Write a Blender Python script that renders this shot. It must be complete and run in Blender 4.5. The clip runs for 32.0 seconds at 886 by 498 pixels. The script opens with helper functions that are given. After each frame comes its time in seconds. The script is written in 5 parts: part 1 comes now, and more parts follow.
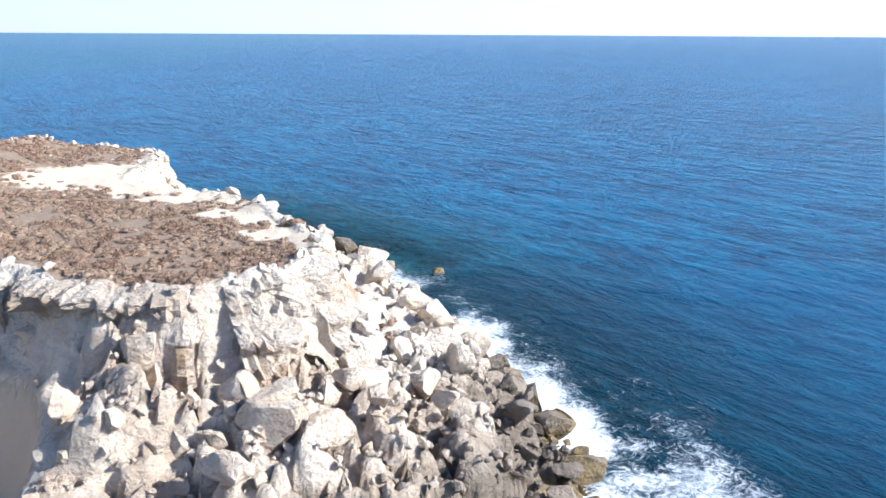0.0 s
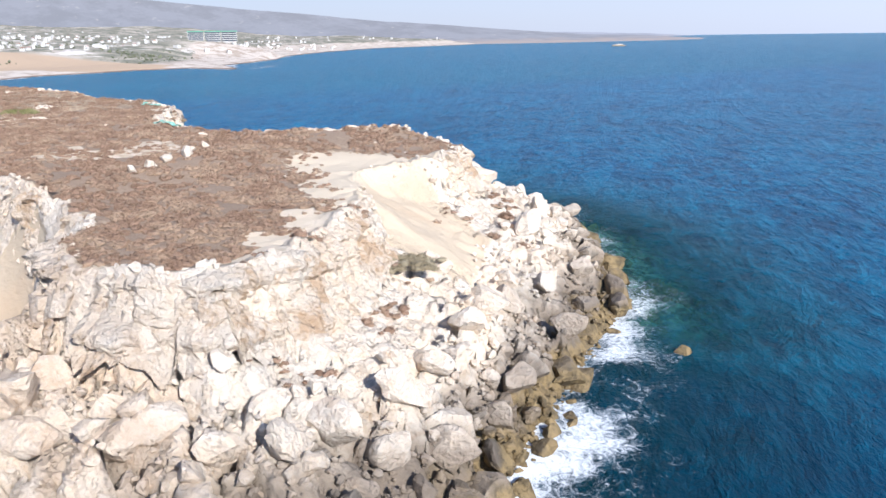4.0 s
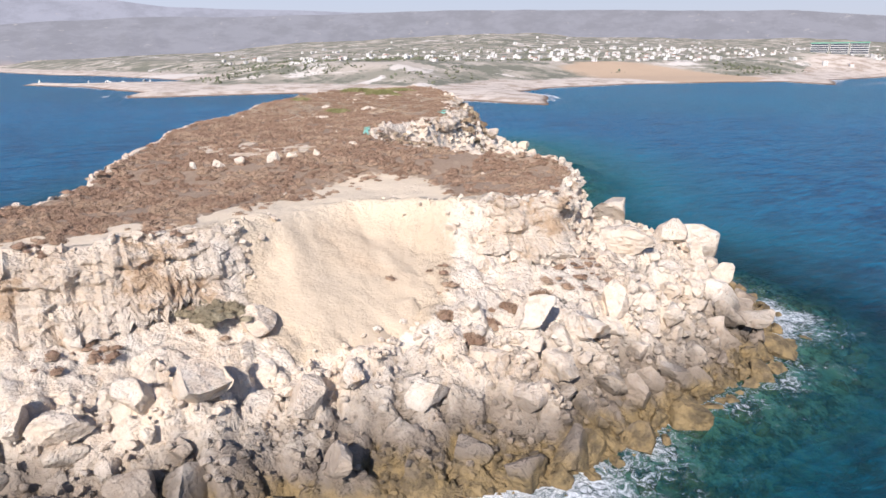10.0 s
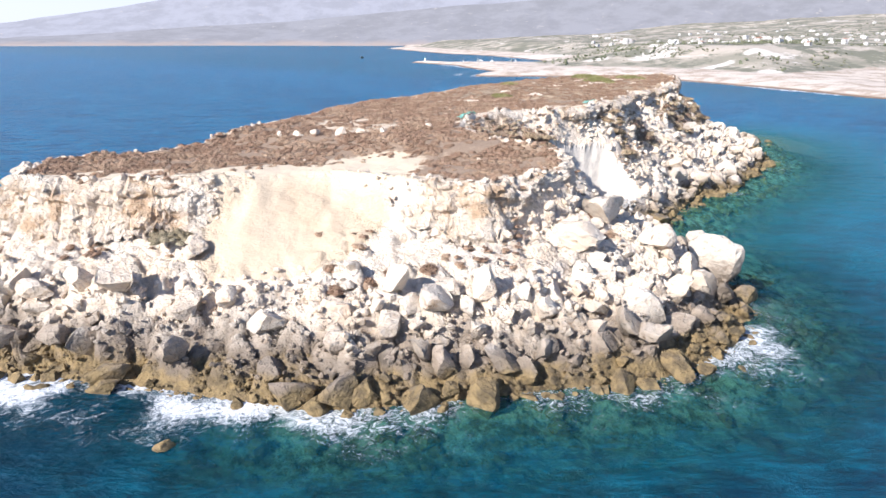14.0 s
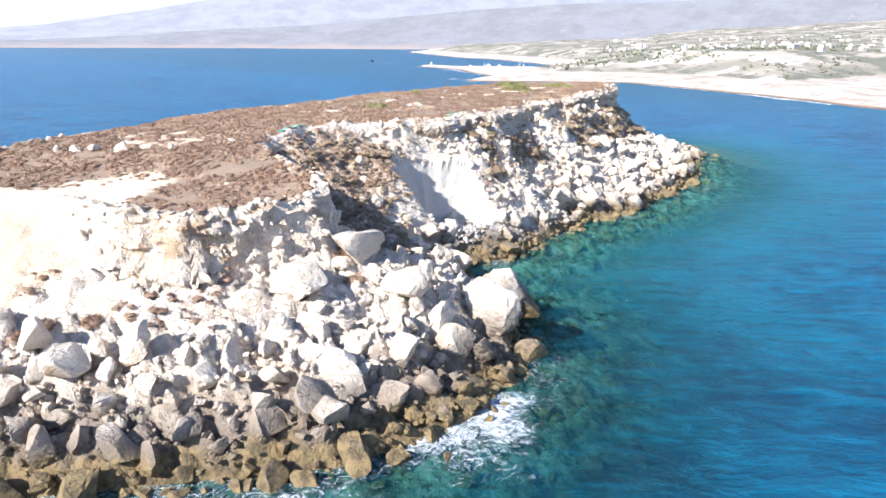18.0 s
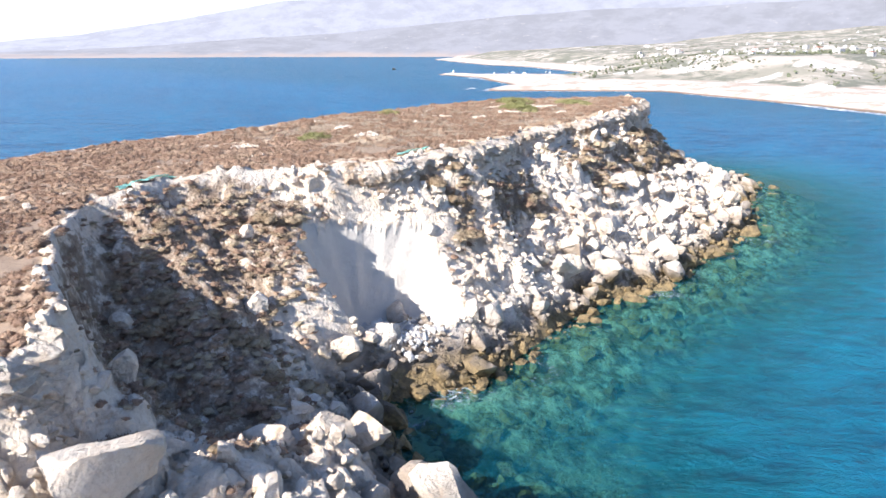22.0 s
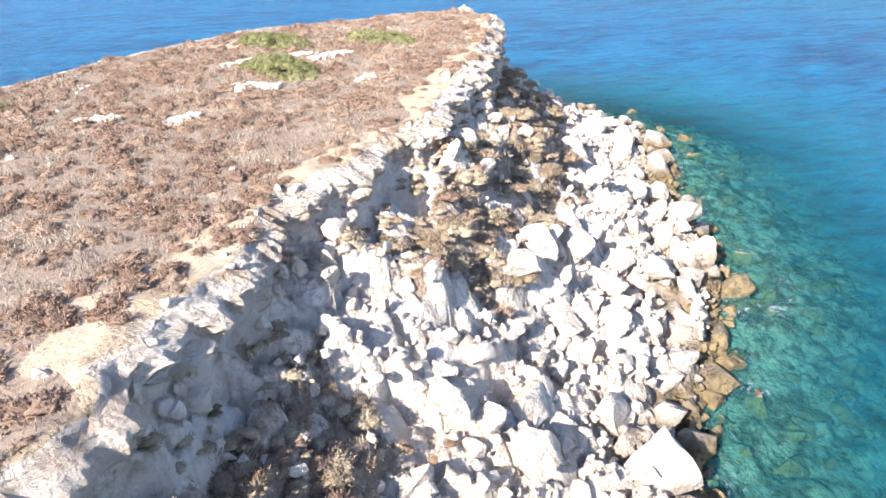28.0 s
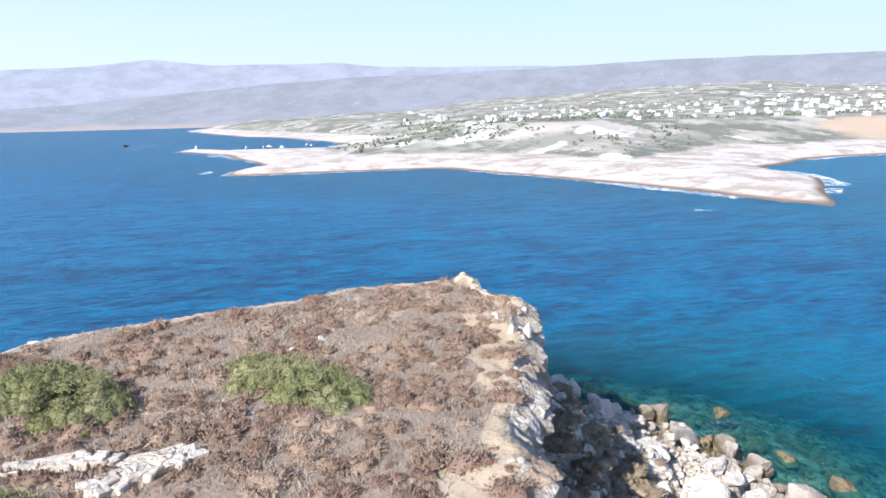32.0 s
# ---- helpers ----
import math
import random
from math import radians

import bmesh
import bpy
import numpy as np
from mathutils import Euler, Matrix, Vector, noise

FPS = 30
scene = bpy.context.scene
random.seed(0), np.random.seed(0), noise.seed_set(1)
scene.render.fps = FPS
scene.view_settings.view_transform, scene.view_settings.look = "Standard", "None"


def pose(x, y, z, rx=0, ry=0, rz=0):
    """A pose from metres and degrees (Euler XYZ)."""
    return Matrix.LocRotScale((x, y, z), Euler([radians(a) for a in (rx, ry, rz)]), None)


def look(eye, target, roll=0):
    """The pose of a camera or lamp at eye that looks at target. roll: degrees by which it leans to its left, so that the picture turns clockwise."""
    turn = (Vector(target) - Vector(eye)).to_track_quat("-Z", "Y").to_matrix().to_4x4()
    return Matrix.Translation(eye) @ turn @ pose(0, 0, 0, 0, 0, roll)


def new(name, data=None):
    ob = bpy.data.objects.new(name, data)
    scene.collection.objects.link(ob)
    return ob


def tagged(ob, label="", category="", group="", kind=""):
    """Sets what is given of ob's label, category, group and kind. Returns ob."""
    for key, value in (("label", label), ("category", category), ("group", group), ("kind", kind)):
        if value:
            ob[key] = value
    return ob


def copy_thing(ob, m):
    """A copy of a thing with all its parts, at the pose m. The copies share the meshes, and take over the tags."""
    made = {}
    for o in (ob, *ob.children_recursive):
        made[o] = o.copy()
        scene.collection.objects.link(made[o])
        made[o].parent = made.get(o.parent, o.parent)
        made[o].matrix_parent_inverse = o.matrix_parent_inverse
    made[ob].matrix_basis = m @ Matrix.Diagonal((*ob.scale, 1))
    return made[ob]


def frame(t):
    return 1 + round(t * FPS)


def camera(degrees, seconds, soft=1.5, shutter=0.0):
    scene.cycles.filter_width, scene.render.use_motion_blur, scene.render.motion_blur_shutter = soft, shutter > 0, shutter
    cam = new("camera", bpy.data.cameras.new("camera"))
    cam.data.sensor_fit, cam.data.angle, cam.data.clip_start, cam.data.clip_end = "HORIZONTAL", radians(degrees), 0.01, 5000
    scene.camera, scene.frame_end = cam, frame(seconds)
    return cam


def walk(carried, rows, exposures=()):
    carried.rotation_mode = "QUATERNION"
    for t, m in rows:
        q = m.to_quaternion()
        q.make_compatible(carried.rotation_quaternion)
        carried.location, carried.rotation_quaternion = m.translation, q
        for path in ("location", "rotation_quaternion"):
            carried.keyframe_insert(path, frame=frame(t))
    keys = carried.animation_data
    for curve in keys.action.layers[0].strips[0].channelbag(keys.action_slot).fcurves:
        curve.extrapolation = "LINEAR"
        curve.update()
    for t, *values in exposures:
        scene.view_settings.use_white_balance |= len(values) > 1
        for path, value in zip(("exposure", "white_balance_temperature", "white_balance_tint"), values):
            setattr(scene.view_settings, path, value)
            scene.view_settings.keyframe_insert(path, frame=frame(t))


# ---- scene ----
cam = camera(63.1, 32.0)
PATH = [
    (0, (-2.771, -2.695, 33.498), (-2.737, -0.779, 32.923), 0.3),
    (1, (9.492, 2.962, 33.599), (9.04, 4.822, 33.018), 0.3),
    (2, (20.266, 10.737, 33.605), (19.458, 12.472, 33.025), 0.3),
    (2.5, (24.965, 15.537, 33.588), (23.945, 17.156, 33.005), 0.1),
    (4.5, (39.246, 37.564, 32.58), (37.659, 38.646, 32.022), -0.9),
    (5, (40.515, 42.743, 32.479), (38.836, 43.679, 31.926), -0.9),
    (6, (41.797, 54.437, 32.398), (39.976, 55.057, 31.852), -0.6),
    (7, (40.664, 66.072, 32.566), (38.777, 66.451, 32.021), -0.6),
    (8, (38.198, 77.709, 32.445), (36.283, 77.913, 31.908), -0.5),
    (9, (36.718, 89.272, 32.254), (34.79, 89.224, 31.724), -0.5),
    (10, (35.901, 101.105, 31.944), (33.989, 100.831, 31.424), -0.4),
    (11, (35.226, 113.077, 32.687), (33.375, 112.545, 32.148), -0.3),
    (12, (33.663, 125.505, 33.223), (31.909, 124.718, 32.67), -0.4),
    (13, (30.51, 138.103, 33.109), (28.898, 137.058, 32.555), -0.6),
    (14, (26.633, 149.087, 33.44), (25.115, 147.913, 32.877), -0.1),
    (14.5, (24.01, 153.997, 33.638), (22.497, 152.816, 33.074), 0.0),
    (16.5, (8.61, 164.963, 33.477), (7.139, 163.728, 32.918), 0.1),
    (17, (3.862, 165.949, 33.523), (2.392, 164.713, 32.967), 0.1),
    (18, (-6.104, 165.691, 33.597), (-7.577, 164.456, 33.043), 0.2),
    (19, (-16.107, 162.92, 33.27), (-17.565, 161.664, 32.725), 0.2),
    (20, (-25.779, 158.539, 33.209), (-27.213, 157.254, 32.668), 0.1),
    (21, (-35.558, 152.826, 33.021), (-36.98, 151.524, 32.488), -0.3),
    (22, (-45.598, 145.654, 33.366), (-47.021, 144.354, 32.83), -0.3),
    (23, (-55.262, 138.083, 33.791), (-56.663, 136.815, 33.135), -0.1),
    (24, (-64.898, 130.979, 34.156), (-66.321, 129.825, 33.355), -0.3),
    (25, (-74.884, 123.388, 34.548), (-76.355, 122.351, 33.675), -0.2),
    (25.5, (-79.931, 119.513, 34.639), (-81.442, 118.533, 33.768), 0.0),
    (27.5, (-102.585, 105.918, 35.959), (-104.194, 105.104, 35.092), -1.7),
    (28, (-108.483, 102.825, 36.084), (-110.098, 102.021, 35.221), -1.8),
    (28.5, (-114.393, 99.646, 36.369), (-116.034, 98.844, 35.555), -1.7),
    (29, (-119.9, 96.764, 36.442), (-121.57, 95.957, 35.694), -1.6),
    (29.5, (-125.488, 94.037, 36.401), (-127.183, 93.22, 35.721), -1.7),
    (30, (-131.296, 91.291, 36.544), (-133.011, 90.469, 35.925), -1.6),
    (31, (-143.338, 85.109, 36.401), (-145.084, 84.302, 35.854), -1.5),
    (31.5, (-149.028, 82.397, 36.099), (-150.804, 81.592, 35.656), -1.4),
    (32, (-155.275, 80.148, 36.366), (-157.061, 79.331, 35.992), -1.5),
]
EXPOSURES = [(0, 0.82, 5850, 8), (2.5, 0.6, 5950, 11), (5, 0.4, 6150, 12), (6, 0.3, 6350, 14), (9, 0.27, 6520, 16), (13, 0.6, 6400, 14), (14.5, 0.76, 6330, 13), (17, 1.0, 6200, 12), (21, 1.05, 6250, 12), (22, 1.05, 6350, 13), (23, 1.5, 6500, 14), (24, 1.65, 6600, 16), (25.5, 1.6, 6700, 17), (27.5, 1.4, 6400, 14), (29, 1.34, 6150, 11), (31, 1.1, 5900, 10), (32, 0.8, 5850, 10)]
walk(cam, [(t, look(eye, target, roll)) for t, eye, target, roll in PATH], EXPOSURES)

# ---- sky and sun ----
SUN_AZ, SUN_EL = 97.0, 32.0          # clockwise from +y, degrees
sx, sy = math.sin(radians(SUN_AZ)), math.cos(radians(SUN_AZ))
world = bpy.data.worlds.new("sky")
scene.world = world
world.use_nodes = True
wn = world.node_tree.nodes
sky = wn.new("ShaderNodeTexSky")
sky.sky_type, sky.sun_disc = "NISHITA", False
sky.sun_elevation, sky.sun_rotation = radians(SUN_EL), radians(SUN_AZ)
sky.dust_density, sky.air_density, sky.ozone_density = 0.5, 1.0, 3.0
tone = wn.new("ShaderNodeMix")
tone.data_type, tone.blend_type = "RGBA", "MULTIPLY"
tone.inputs[0].default_value, tone.inputs[7].default_value = 1.0, (0.92, 1.0, 1.15, 1)
world.node_tree.links.new(sky.outputs[0], tone.inputs[6])
world.node_tree.links.new(tone.outputs[2], wn["Background"].inputs[0])
wn["Background"].inputs[1].default_value = 0.105
sun = new("sun", bpy.data.lights.new("sun", "SUN"))
sun.data.energy, sun.data.angle, sun.data.color = 5.0, radians(0.5), (1.0, 0.97, 0.92)
sun.matrix_world = look((sx * 500, sy * 500, 500 * math.tan(radians(SUN_EL))), (0, 0, 0))


# ---- small tools ----
rng = np.random.default_rng(7)


def hash2(ix, iy, seed):
    h = (ix.astype(np.int64) * 374761393 + iy.astype(np.int64) * 668265263 + seed * 974634533) & 0x7FFFFFFF
    h = ((h ^ (h >> 13)) * 1274126177) & 0x7FFFFFFF
    return ((h ^ (h >> 16)) & 0xFFFF) / 65535.0


def vnoise(x, y, seed=0):
    """Smooth noise in 0..1 over the plan."""
    ix, iy = np.floor(x), np.floor(y)
    fx, fy = x - ix, y - iy
    fx, fy = fx * fx * (3 - 2 * fx), fy * fy * (3 - 2 * fy)
    a, b = hash2(ix, iy, seed), hash2(ix + 1, iy, seed)
    c, d = hash2(ix, iy + 1, seed), hash2(ix + 1, iy + 1, seed)
    return (a * (1 - fx) + b * fx) * (1 - fy) + (c * (1 - fx) + d * fx) * fy


def fbm(x, y, size, octaves=4, seed=0, gain=0.5):
    total, weight, amp = 0.0, 0.0, 1.0
    for k in range(octaves):
        f = 2.0 ** k / size
        total = total + amp * vnoise(x * f + 17.3 * k, y * f - 9.1 * k, seed + k)
        weight += amp
        amp *= gain
    return total / weight


def smooth(a, b, v):
    t = np.clip((v - a) / (b - a), 0, 1)
    return t * t * (3 - 2 * t)


def distance(poly, x, y):
    """Signed distance to a closed outline, positive inside."""
    px, py = np.array(poly, float).T
    best = np.full(x.shape, 1e18)
    inside = np.zeros(x.shape, bool)
    for i in range(len(px)):
        ax, ay, bx, by = px[i - 1], py[i - 1], px[i], py[i]
        dx, dy = bx - ax, by - ay
        s = np.clip(((x - ax) * dx + (y - ay) * dy) / (dx * dx + dy * dy + 1e-12), 0, 1)
        best = np.minimum(best, (x - ax - s * dx) ** 2 + (y - ay - s * dy) ** 2)
        if ay != by:
            inside ^= ((ay > y) != (by > y)) & (x < (bx - ax) * (y - ay) / (by - ay) + ax)
    return np.where(inside, 1, -1) * np.sqrt(best)


def cobbles(x, y, size, seed=0):
    """Uneven packed stones over the plan: nearest gap to a joint (0 at the joint), and a value for each stone."""
    gx_, gy_ = x / size, y / size
    ix, iy = np.floor(gx_), np.floor(gy_)
    f1, f2, val = np.full(x.shape, 9.0), np.full(x.shape, 9.0), np.zeros(x.shape)
    lean = np.zeros(x.shape)
    for dx in (-1, 0, 1):
        for dy in (-1, 0, 1):
            jx, jy = ix + dx, iy + dy
            d = np.hypot(jx + hash2(jx, jy, seed) - gx_, jy + hash2(jx, jy, seed + 5) - gy_)
            closer = d < f1
            f2 = np.where(closer, f1, np.minimum(f2, d))
            val = np.where(closer, hash2(jx, jy, seed + 9), val)
            ox, oy = gx_ - jx - hash2(jx, jy, seed), gy_ - jy - hash2(jx, jy, seed + 5)
            lean = np.where(closer, ox * (hash2(jx, jy, seed + 21) - 0.5) + oy * (hash2(jx, jy, seed + 23) - 0.5), lean)
            f1 = np.where(closer, d, f1)
    return f2 - f1, val, lean


def near(x, y, cx, cy, r):
    return np.exp(-((x - cx) ** 2 + (y - cy) ** 2) / (r * r))


def mesh_from(name, verts, faces, material=None, smooth_shade=True):
    me = bpy.data.meshes.new(name)
    verts, faces = np.asarray(verts, np.float32), np.asarray(faces, np.int32)
    n, k = faces.shape
    me.vertices.add(len(verts))
    me.vertices.foreach_set("co", verts.ravel())
    me.loops.add(n * k)
    me.loops.foreach_set("vertex_index", faces.ravel())
    me.polygons.add(n)
    me.polygons.foreach_set("loop_start", np.arange(0, n * k, k, dtype=np.int32))
    me.polygons.foreach_set("use_smooth", np.full(n, smooth_shade))
    if material:
        me.materials.append(material)
    me.update(calc_edges=True)
    return me


def grid_faces(nx, ny):
    i = np.arange(nx * ny).reshape(ny, nx)
    return np.stack([i[:-1, :-1], i[:-1, 1:], i[1:, 1:], i[1:, :-1]], -1).reshape(-1, 4)


def attribute(me, name, values):
    a = me.attributes.new(name, "FLOAT", "POINT")
    a.data.foreach_set("value", np.asarray(values, np.float32).ravel())


def part(name, bm, material, parent, label=""):
    me = bpy.data.meshes.new(name)
    bm.to_mesh(me)
    bm.free()
    me.materials.append(material)
    ob = new(name, me)
    ob.parent = parent
    if label:
        ob["label"] = label
    return ob


# ---- materials ----
class Nodes:
    """A short way to write node materials."""

    def __init__(self, name):
        self.mat = bpy.data.materials.new(name)
        self.mat.use_nodes = True
        self.t = self.mat.node_tree
        self.bsdf = self.t.nodes["Principled BSDF"]
        self.out = self.t.nodes["Material Output"]

    def put(self, socket, value):
        if isinstance(value, bpy.types.NodeSocket):
            self.t.links.new(value, socket)
        elif isinstance(value, tuple) and len(value) == 3 and socket.type == "RGBA":
            socket.default_value = (*value, 1)
        else:
            socket.default_value = value

    def node(self, kind, **inputs):
        n = self.t.nodes.new(kind)
        for key, value in inputs.items():
            self.put(n.inputs[key.replace("_", " ")], value)
        return n

    def place(self):
        return self.t.nodes.new("ShaderNodeNewGeometry").outputs["Position"]

    def stretched(self, v, sx, sy, sz, turn=0.0):
        m = self.node("ShaderNodeMapping", Vector=v)
        m.inputs["Scale"].default_value = (sx, sy, sz)
        m.inputs["Rotation"].default_value = (0, 0, turn)
        return m.outputs[0]

    def noise(self, scale, detail=4.0, rough=0.6, vector=None, warp=0.0):
        n = self.node("ShaderNodeTexNoise", Scale=scale, Detail=detail, Roughness=rough, Distortion=warp)
        self.put(n.inputs["Vector"], vector or self.place())
        return n.outputs["Fac"]

    def cells(self, scale, feature="F1", vector=None):
        n = self.node("ShaderNodeTexVoronoi", Scale=scale)
        n.feature = feature
        self.put(n.inputs["Vector"], vector or self.place())
        return n.outputs["Distance"]

    def attr(self, name):
        n = self.t.nodes.new("ShaderNodeAttribute")
        n.attribute_name = name
        return n.outputs["Fac"]

    def math(self, op, a, b=0.0, clamp=False):
        n = self.t.nodes.new("ShaderNodeMath")
        n.operation, n.use_clamp = op, clamp
        self.put(n.inputs[0], a)
        self.put(n.inputs[1], b)
        return n.outputs[0]

    def span(self, v, a, b, c=0.0, d=1.0):
        n = self.t.nodes.new("ShaderNodeMapRange")
        n.interpolation_type = "SMOOTHSTEP"
        for k, value in enumerate((v, a, b, c, d)):
            self.put(n.inputs[k], value)
        return n.outputs[0]

    def mix(self, fac, a, b, op="MIX"):
        n = self.t.nodes.new("ShaderNodeMix")
        n.data_type, n.blend_type = "RGBA", op
        self.put(n.inputs[0], fac)
        self.put(n.inputs[6], a)
        self.put(n.inputs[7], b)
        return n.outputs[2]

    def height(self):
        n = self.t.nodes.new("ShaderNodeSeparateXYZ")
        self.put(n.inputs[0], self.place())
        return n.outputs[2]

    def steep(self):
        n = self.t.nodes.new("ShaderNodeSeparateXYZ")
        self.put(n.inputs[0], self.t.nodes.new("ShaderNodeNewGeometry").outputs["Normal"])
        return n.outputs[2]

    def finish(self, color, rough=0.9, bump=None, strength=0.5, distance=0.1, specular=0.3):
        self.put(self.bsdf.inputs["Base Color"], color)
        self.put(self.bsdf.inputs["Roughness"], rough)
        self.put(self.bsdf.inputs["Specular IOR Level"], specular)
        if bump is not None:
            b = self.node("ShaderNodeBump", Strength=strength, Distance=distance, Height=bump)
            self.put(self.bsdf.inputs["Normal"], b.outputs[0])
        return self.mat


def rock_colour(m, tint):
    """Limestone: pale and creamy, grey where weathered, golden and dark near the water."""
    fine, broad = m.noise(1.6, 8, 0.7), m.noise(0.16, 4, 0.6)
    side = m.t.nodes.new("ShaderNodeSeparateXYZ")
    m.put(side.inputs[0], m.place())
    c = m.mix(m.span(broad, 0.35, 0.65), (0.75, 0.60, 0.445), (0.72, 0.625, 0.51))
    c = m.mix(m.span(fine, 0.42, 0.66, 0.0, 0.6), c, (0.82, 0.74, 0.635))
    c = m.mix(m.span(m.noise(3.2, 8, 0.75), 0.53, 0.68, 0.0, 0.42), c, (0.43, 0.32, 0.23))
    c = m.mix(m.span(m.noise(0.7, 6, 0.7, None, 0.8), 0.52, 0.66, 0.0, 0.6), c, (0.55, 0.415, 0.30))
    c = m.mix(m.span(tint, 0.4, 1.0, 0.0, 0.25), c, (0.57, 0.46, 0.36))
    c = m.mix(m.span(m.noise(0.35, 5, 0.7), 0.60, 0.72, 0.0, 0.55), c, (0.55, 0.34, 0.18))
    c = m.mix(m.span(m.noise(5.5, 5, 0.7), 0.56, 0.68, 0.0, 0.35), c, (0.40, 0.30, 0.22))
    south = m.math("MULTIPLY", m.span(side.outputs[1], 50.0, 40.0), m.span(side.outputs[0], -60.0, -40.0))
    c = m.mix(m.math("MULTIPLY", south, m.span(m.noise(0.28, 6, 0.7, None, 0.5), 0.40, 0.60, 0.1, 0.55)), c, (0.48, 0.335, 0.225))
    lee = m.span(side.outputs[0], -112.0, -88.0, 1.8, 0.0)
    z = m.math("ADD", m.math("ADD", m.height(), lee), m.math("MULTIPLY", m.math("SUBTRACT", m.noise(0.22, 3, 0.6), 0.5), 6.0))
    spray = m.math("MULTIPLY", m.math("MULTIPLY", m.span(side.outputs[0], -34.0, -18.0), m.span(side.outputs[1], 66.0, 50.0)), 2.2)
    z = m.math("SUBTRACT", z, spray)
    grey = m.mix(tint, (0.075, 0.06, 0.047), (0.33, 0.26, 0.195))
    c = m.mix(m.span(z, 2.6, 7.0, 0.92, 0.0), c, grey)
    gold = m.mix(m.span(m.noise(0.9, 5), 0.4, 0.65), (0.30, 0.215, 0.105), (0.14, 0.105, 0.06))
    z = m.math("ADD", m.math("SUBTRACT", z, m.math("MULTIPLY", lee, 0.8)), spray)
    c = m.mix(m.span(z, 1.2, 3.0, 0.95, 0.0), c, gold)
    return c


def rock_bump(m):
    chips = m.cells(1.1, vector=m.stretched(m.place(), 1.0, 1.0, 1.7))
    pits = m.cells(3.4)
    fine = m.math("ADD", m.noise(0.9, 9, 0.75), m.math("ADD", m.math("MULTIPLY", pits, 0.3), m.math("MULTIPLY", m.noise(5.0, 5, 0.7), 0.35)))
    return m.math("ADD", fine, m.math("MULTIPLY", chips, 0.5))


def make_rock_material(name, per_island):
    m = Nodes(name)
    if per_island:
        tint = m.t.nodes.new("ShaderNodeNewGeometry").outputs["Random Per Island"]
    else:
        tint = m.t.nodes.new("ShaderNodeObjectInfo").outputs["Random"]
    return m.finish(rock_colour(m, tint), 0.92, rock_bump(m), 1.0, 0.38, 0.2)


ROCK = make_rock_material("limestone_boulder", False)
ROCKS = make_rock_material("limestone_rubble", True)


def make_island_material():
    m = Nodes("island_ground")
    rock = rock_colour(m, m.noise(0.3, 3))
    crack = m.span(m.cells(0.34, "DISTANCE_TO_EDGE"), 0.0, 0.05, 0.22, 0.0)
    rock = m.mix(m.math("MULTIPLY", crack, m.span(m.noise(0.12, 2), 0.45, 0.6)), rock, (0.22, 0.17, 0.13))
    sand = m.mix(m.noise(0.5, 6, 0.7), (0.50, 0.39, 0.27), (0.57, 0.465, 0.345))
    sand = m.mix(m.span(m.noise(0.09, 3), 0.5, 0.7, 0, 0.5), sand, (0.60, 0.44, 0.29))
    sand = m.mix(m.math("MULTIPLY", m.attr("dry"), m.span(m.noise(0.25, 5), 0.3, 0.55, 0.45, 1.0)), sand, (0.52, 0.385, 0.25))
    # Sand made paler on the east end of the plateau.
    sand = m.mix(m.math("MULTIPLY", m.attr("paler_sand"), 0.85), sand, (0.70, 0.575, 0.42))
    chalk = m.mix(m.noise(0.8, 6), (0.56, 0.51, 0.445), (0.45, 0.41, 0.355))
    soil = m.mix(m.noise(0.7, 7, 0.7), (0.25, 0.175, 0.12), (0.38, 0.285, 0.205))
    soil = m.mix(m.math("MULTIPLY", m.attr("dry"), 0.5), soil, m.mix(m.noise(0.4, 6), (0.31, 0.23, 0.165), (0.41, 0.315, 0.225)))
    soil = m.mix(m.span(m.noise(4.5, 6, 0.75), 0.46, 0.64, 0.0, 0.75), soil, (0.22, 0.15, 0.10))
    bare = m.math("MULTIPLY", m.span(m.noise(0.35, 6, 0.65), 0.62, 0.70), m.math("ADD", 0.25, m.math("MULTIPLY", m.attr("dry"), 0.6)))
    soil = m.mix(bare, soil, (0.60, 0.48, 0.34))
    rough_edge = m.math("MULTIPLY", m.math("SUBTRACT", m.noise(0.8, 5, 0.7), 0.5), 0.7)
    c = m.mix(m.span(m.math("ADD", m.attr("sand"), rough_edge), 0.4, 0.6), rock, sand)
    c = m.mix(m.span(m.math("ADD", m.attr("chalk"), rough_edge), 0.4, 0.6), c, chalk)
    c = m.mix(m.span(m.math("ADD", m.attr("scrub"), rough_edge), 0.42, 0.58), c, soil)
    under = m.mix(m.span(m.noise(0.35, 5, 0.65), 0.42, 0.6), (0.42, 0.40, 0.29), (0.15, 0.125, 0.075))
    under = m.mix(m.span(m.noise(0.9, 5, 0.7, None, 0.8), 0.52, 0.66, 0.0, 0.75), under, (0.05, 0.05, 0.035))
    c = m.mix(m.span(m.height(), -0.5, -0.1, 1.0, 0.0), c, under)
    hard = m.span(m.attr("soft"), 0.0, 1.0, 1.0, 0.25)
    return m.finish(c, 0.95, m.math("MULTIPLY", rock_bump(m), hard), 1.0, 0.4, 0.15)


GROUND = make_island_material()


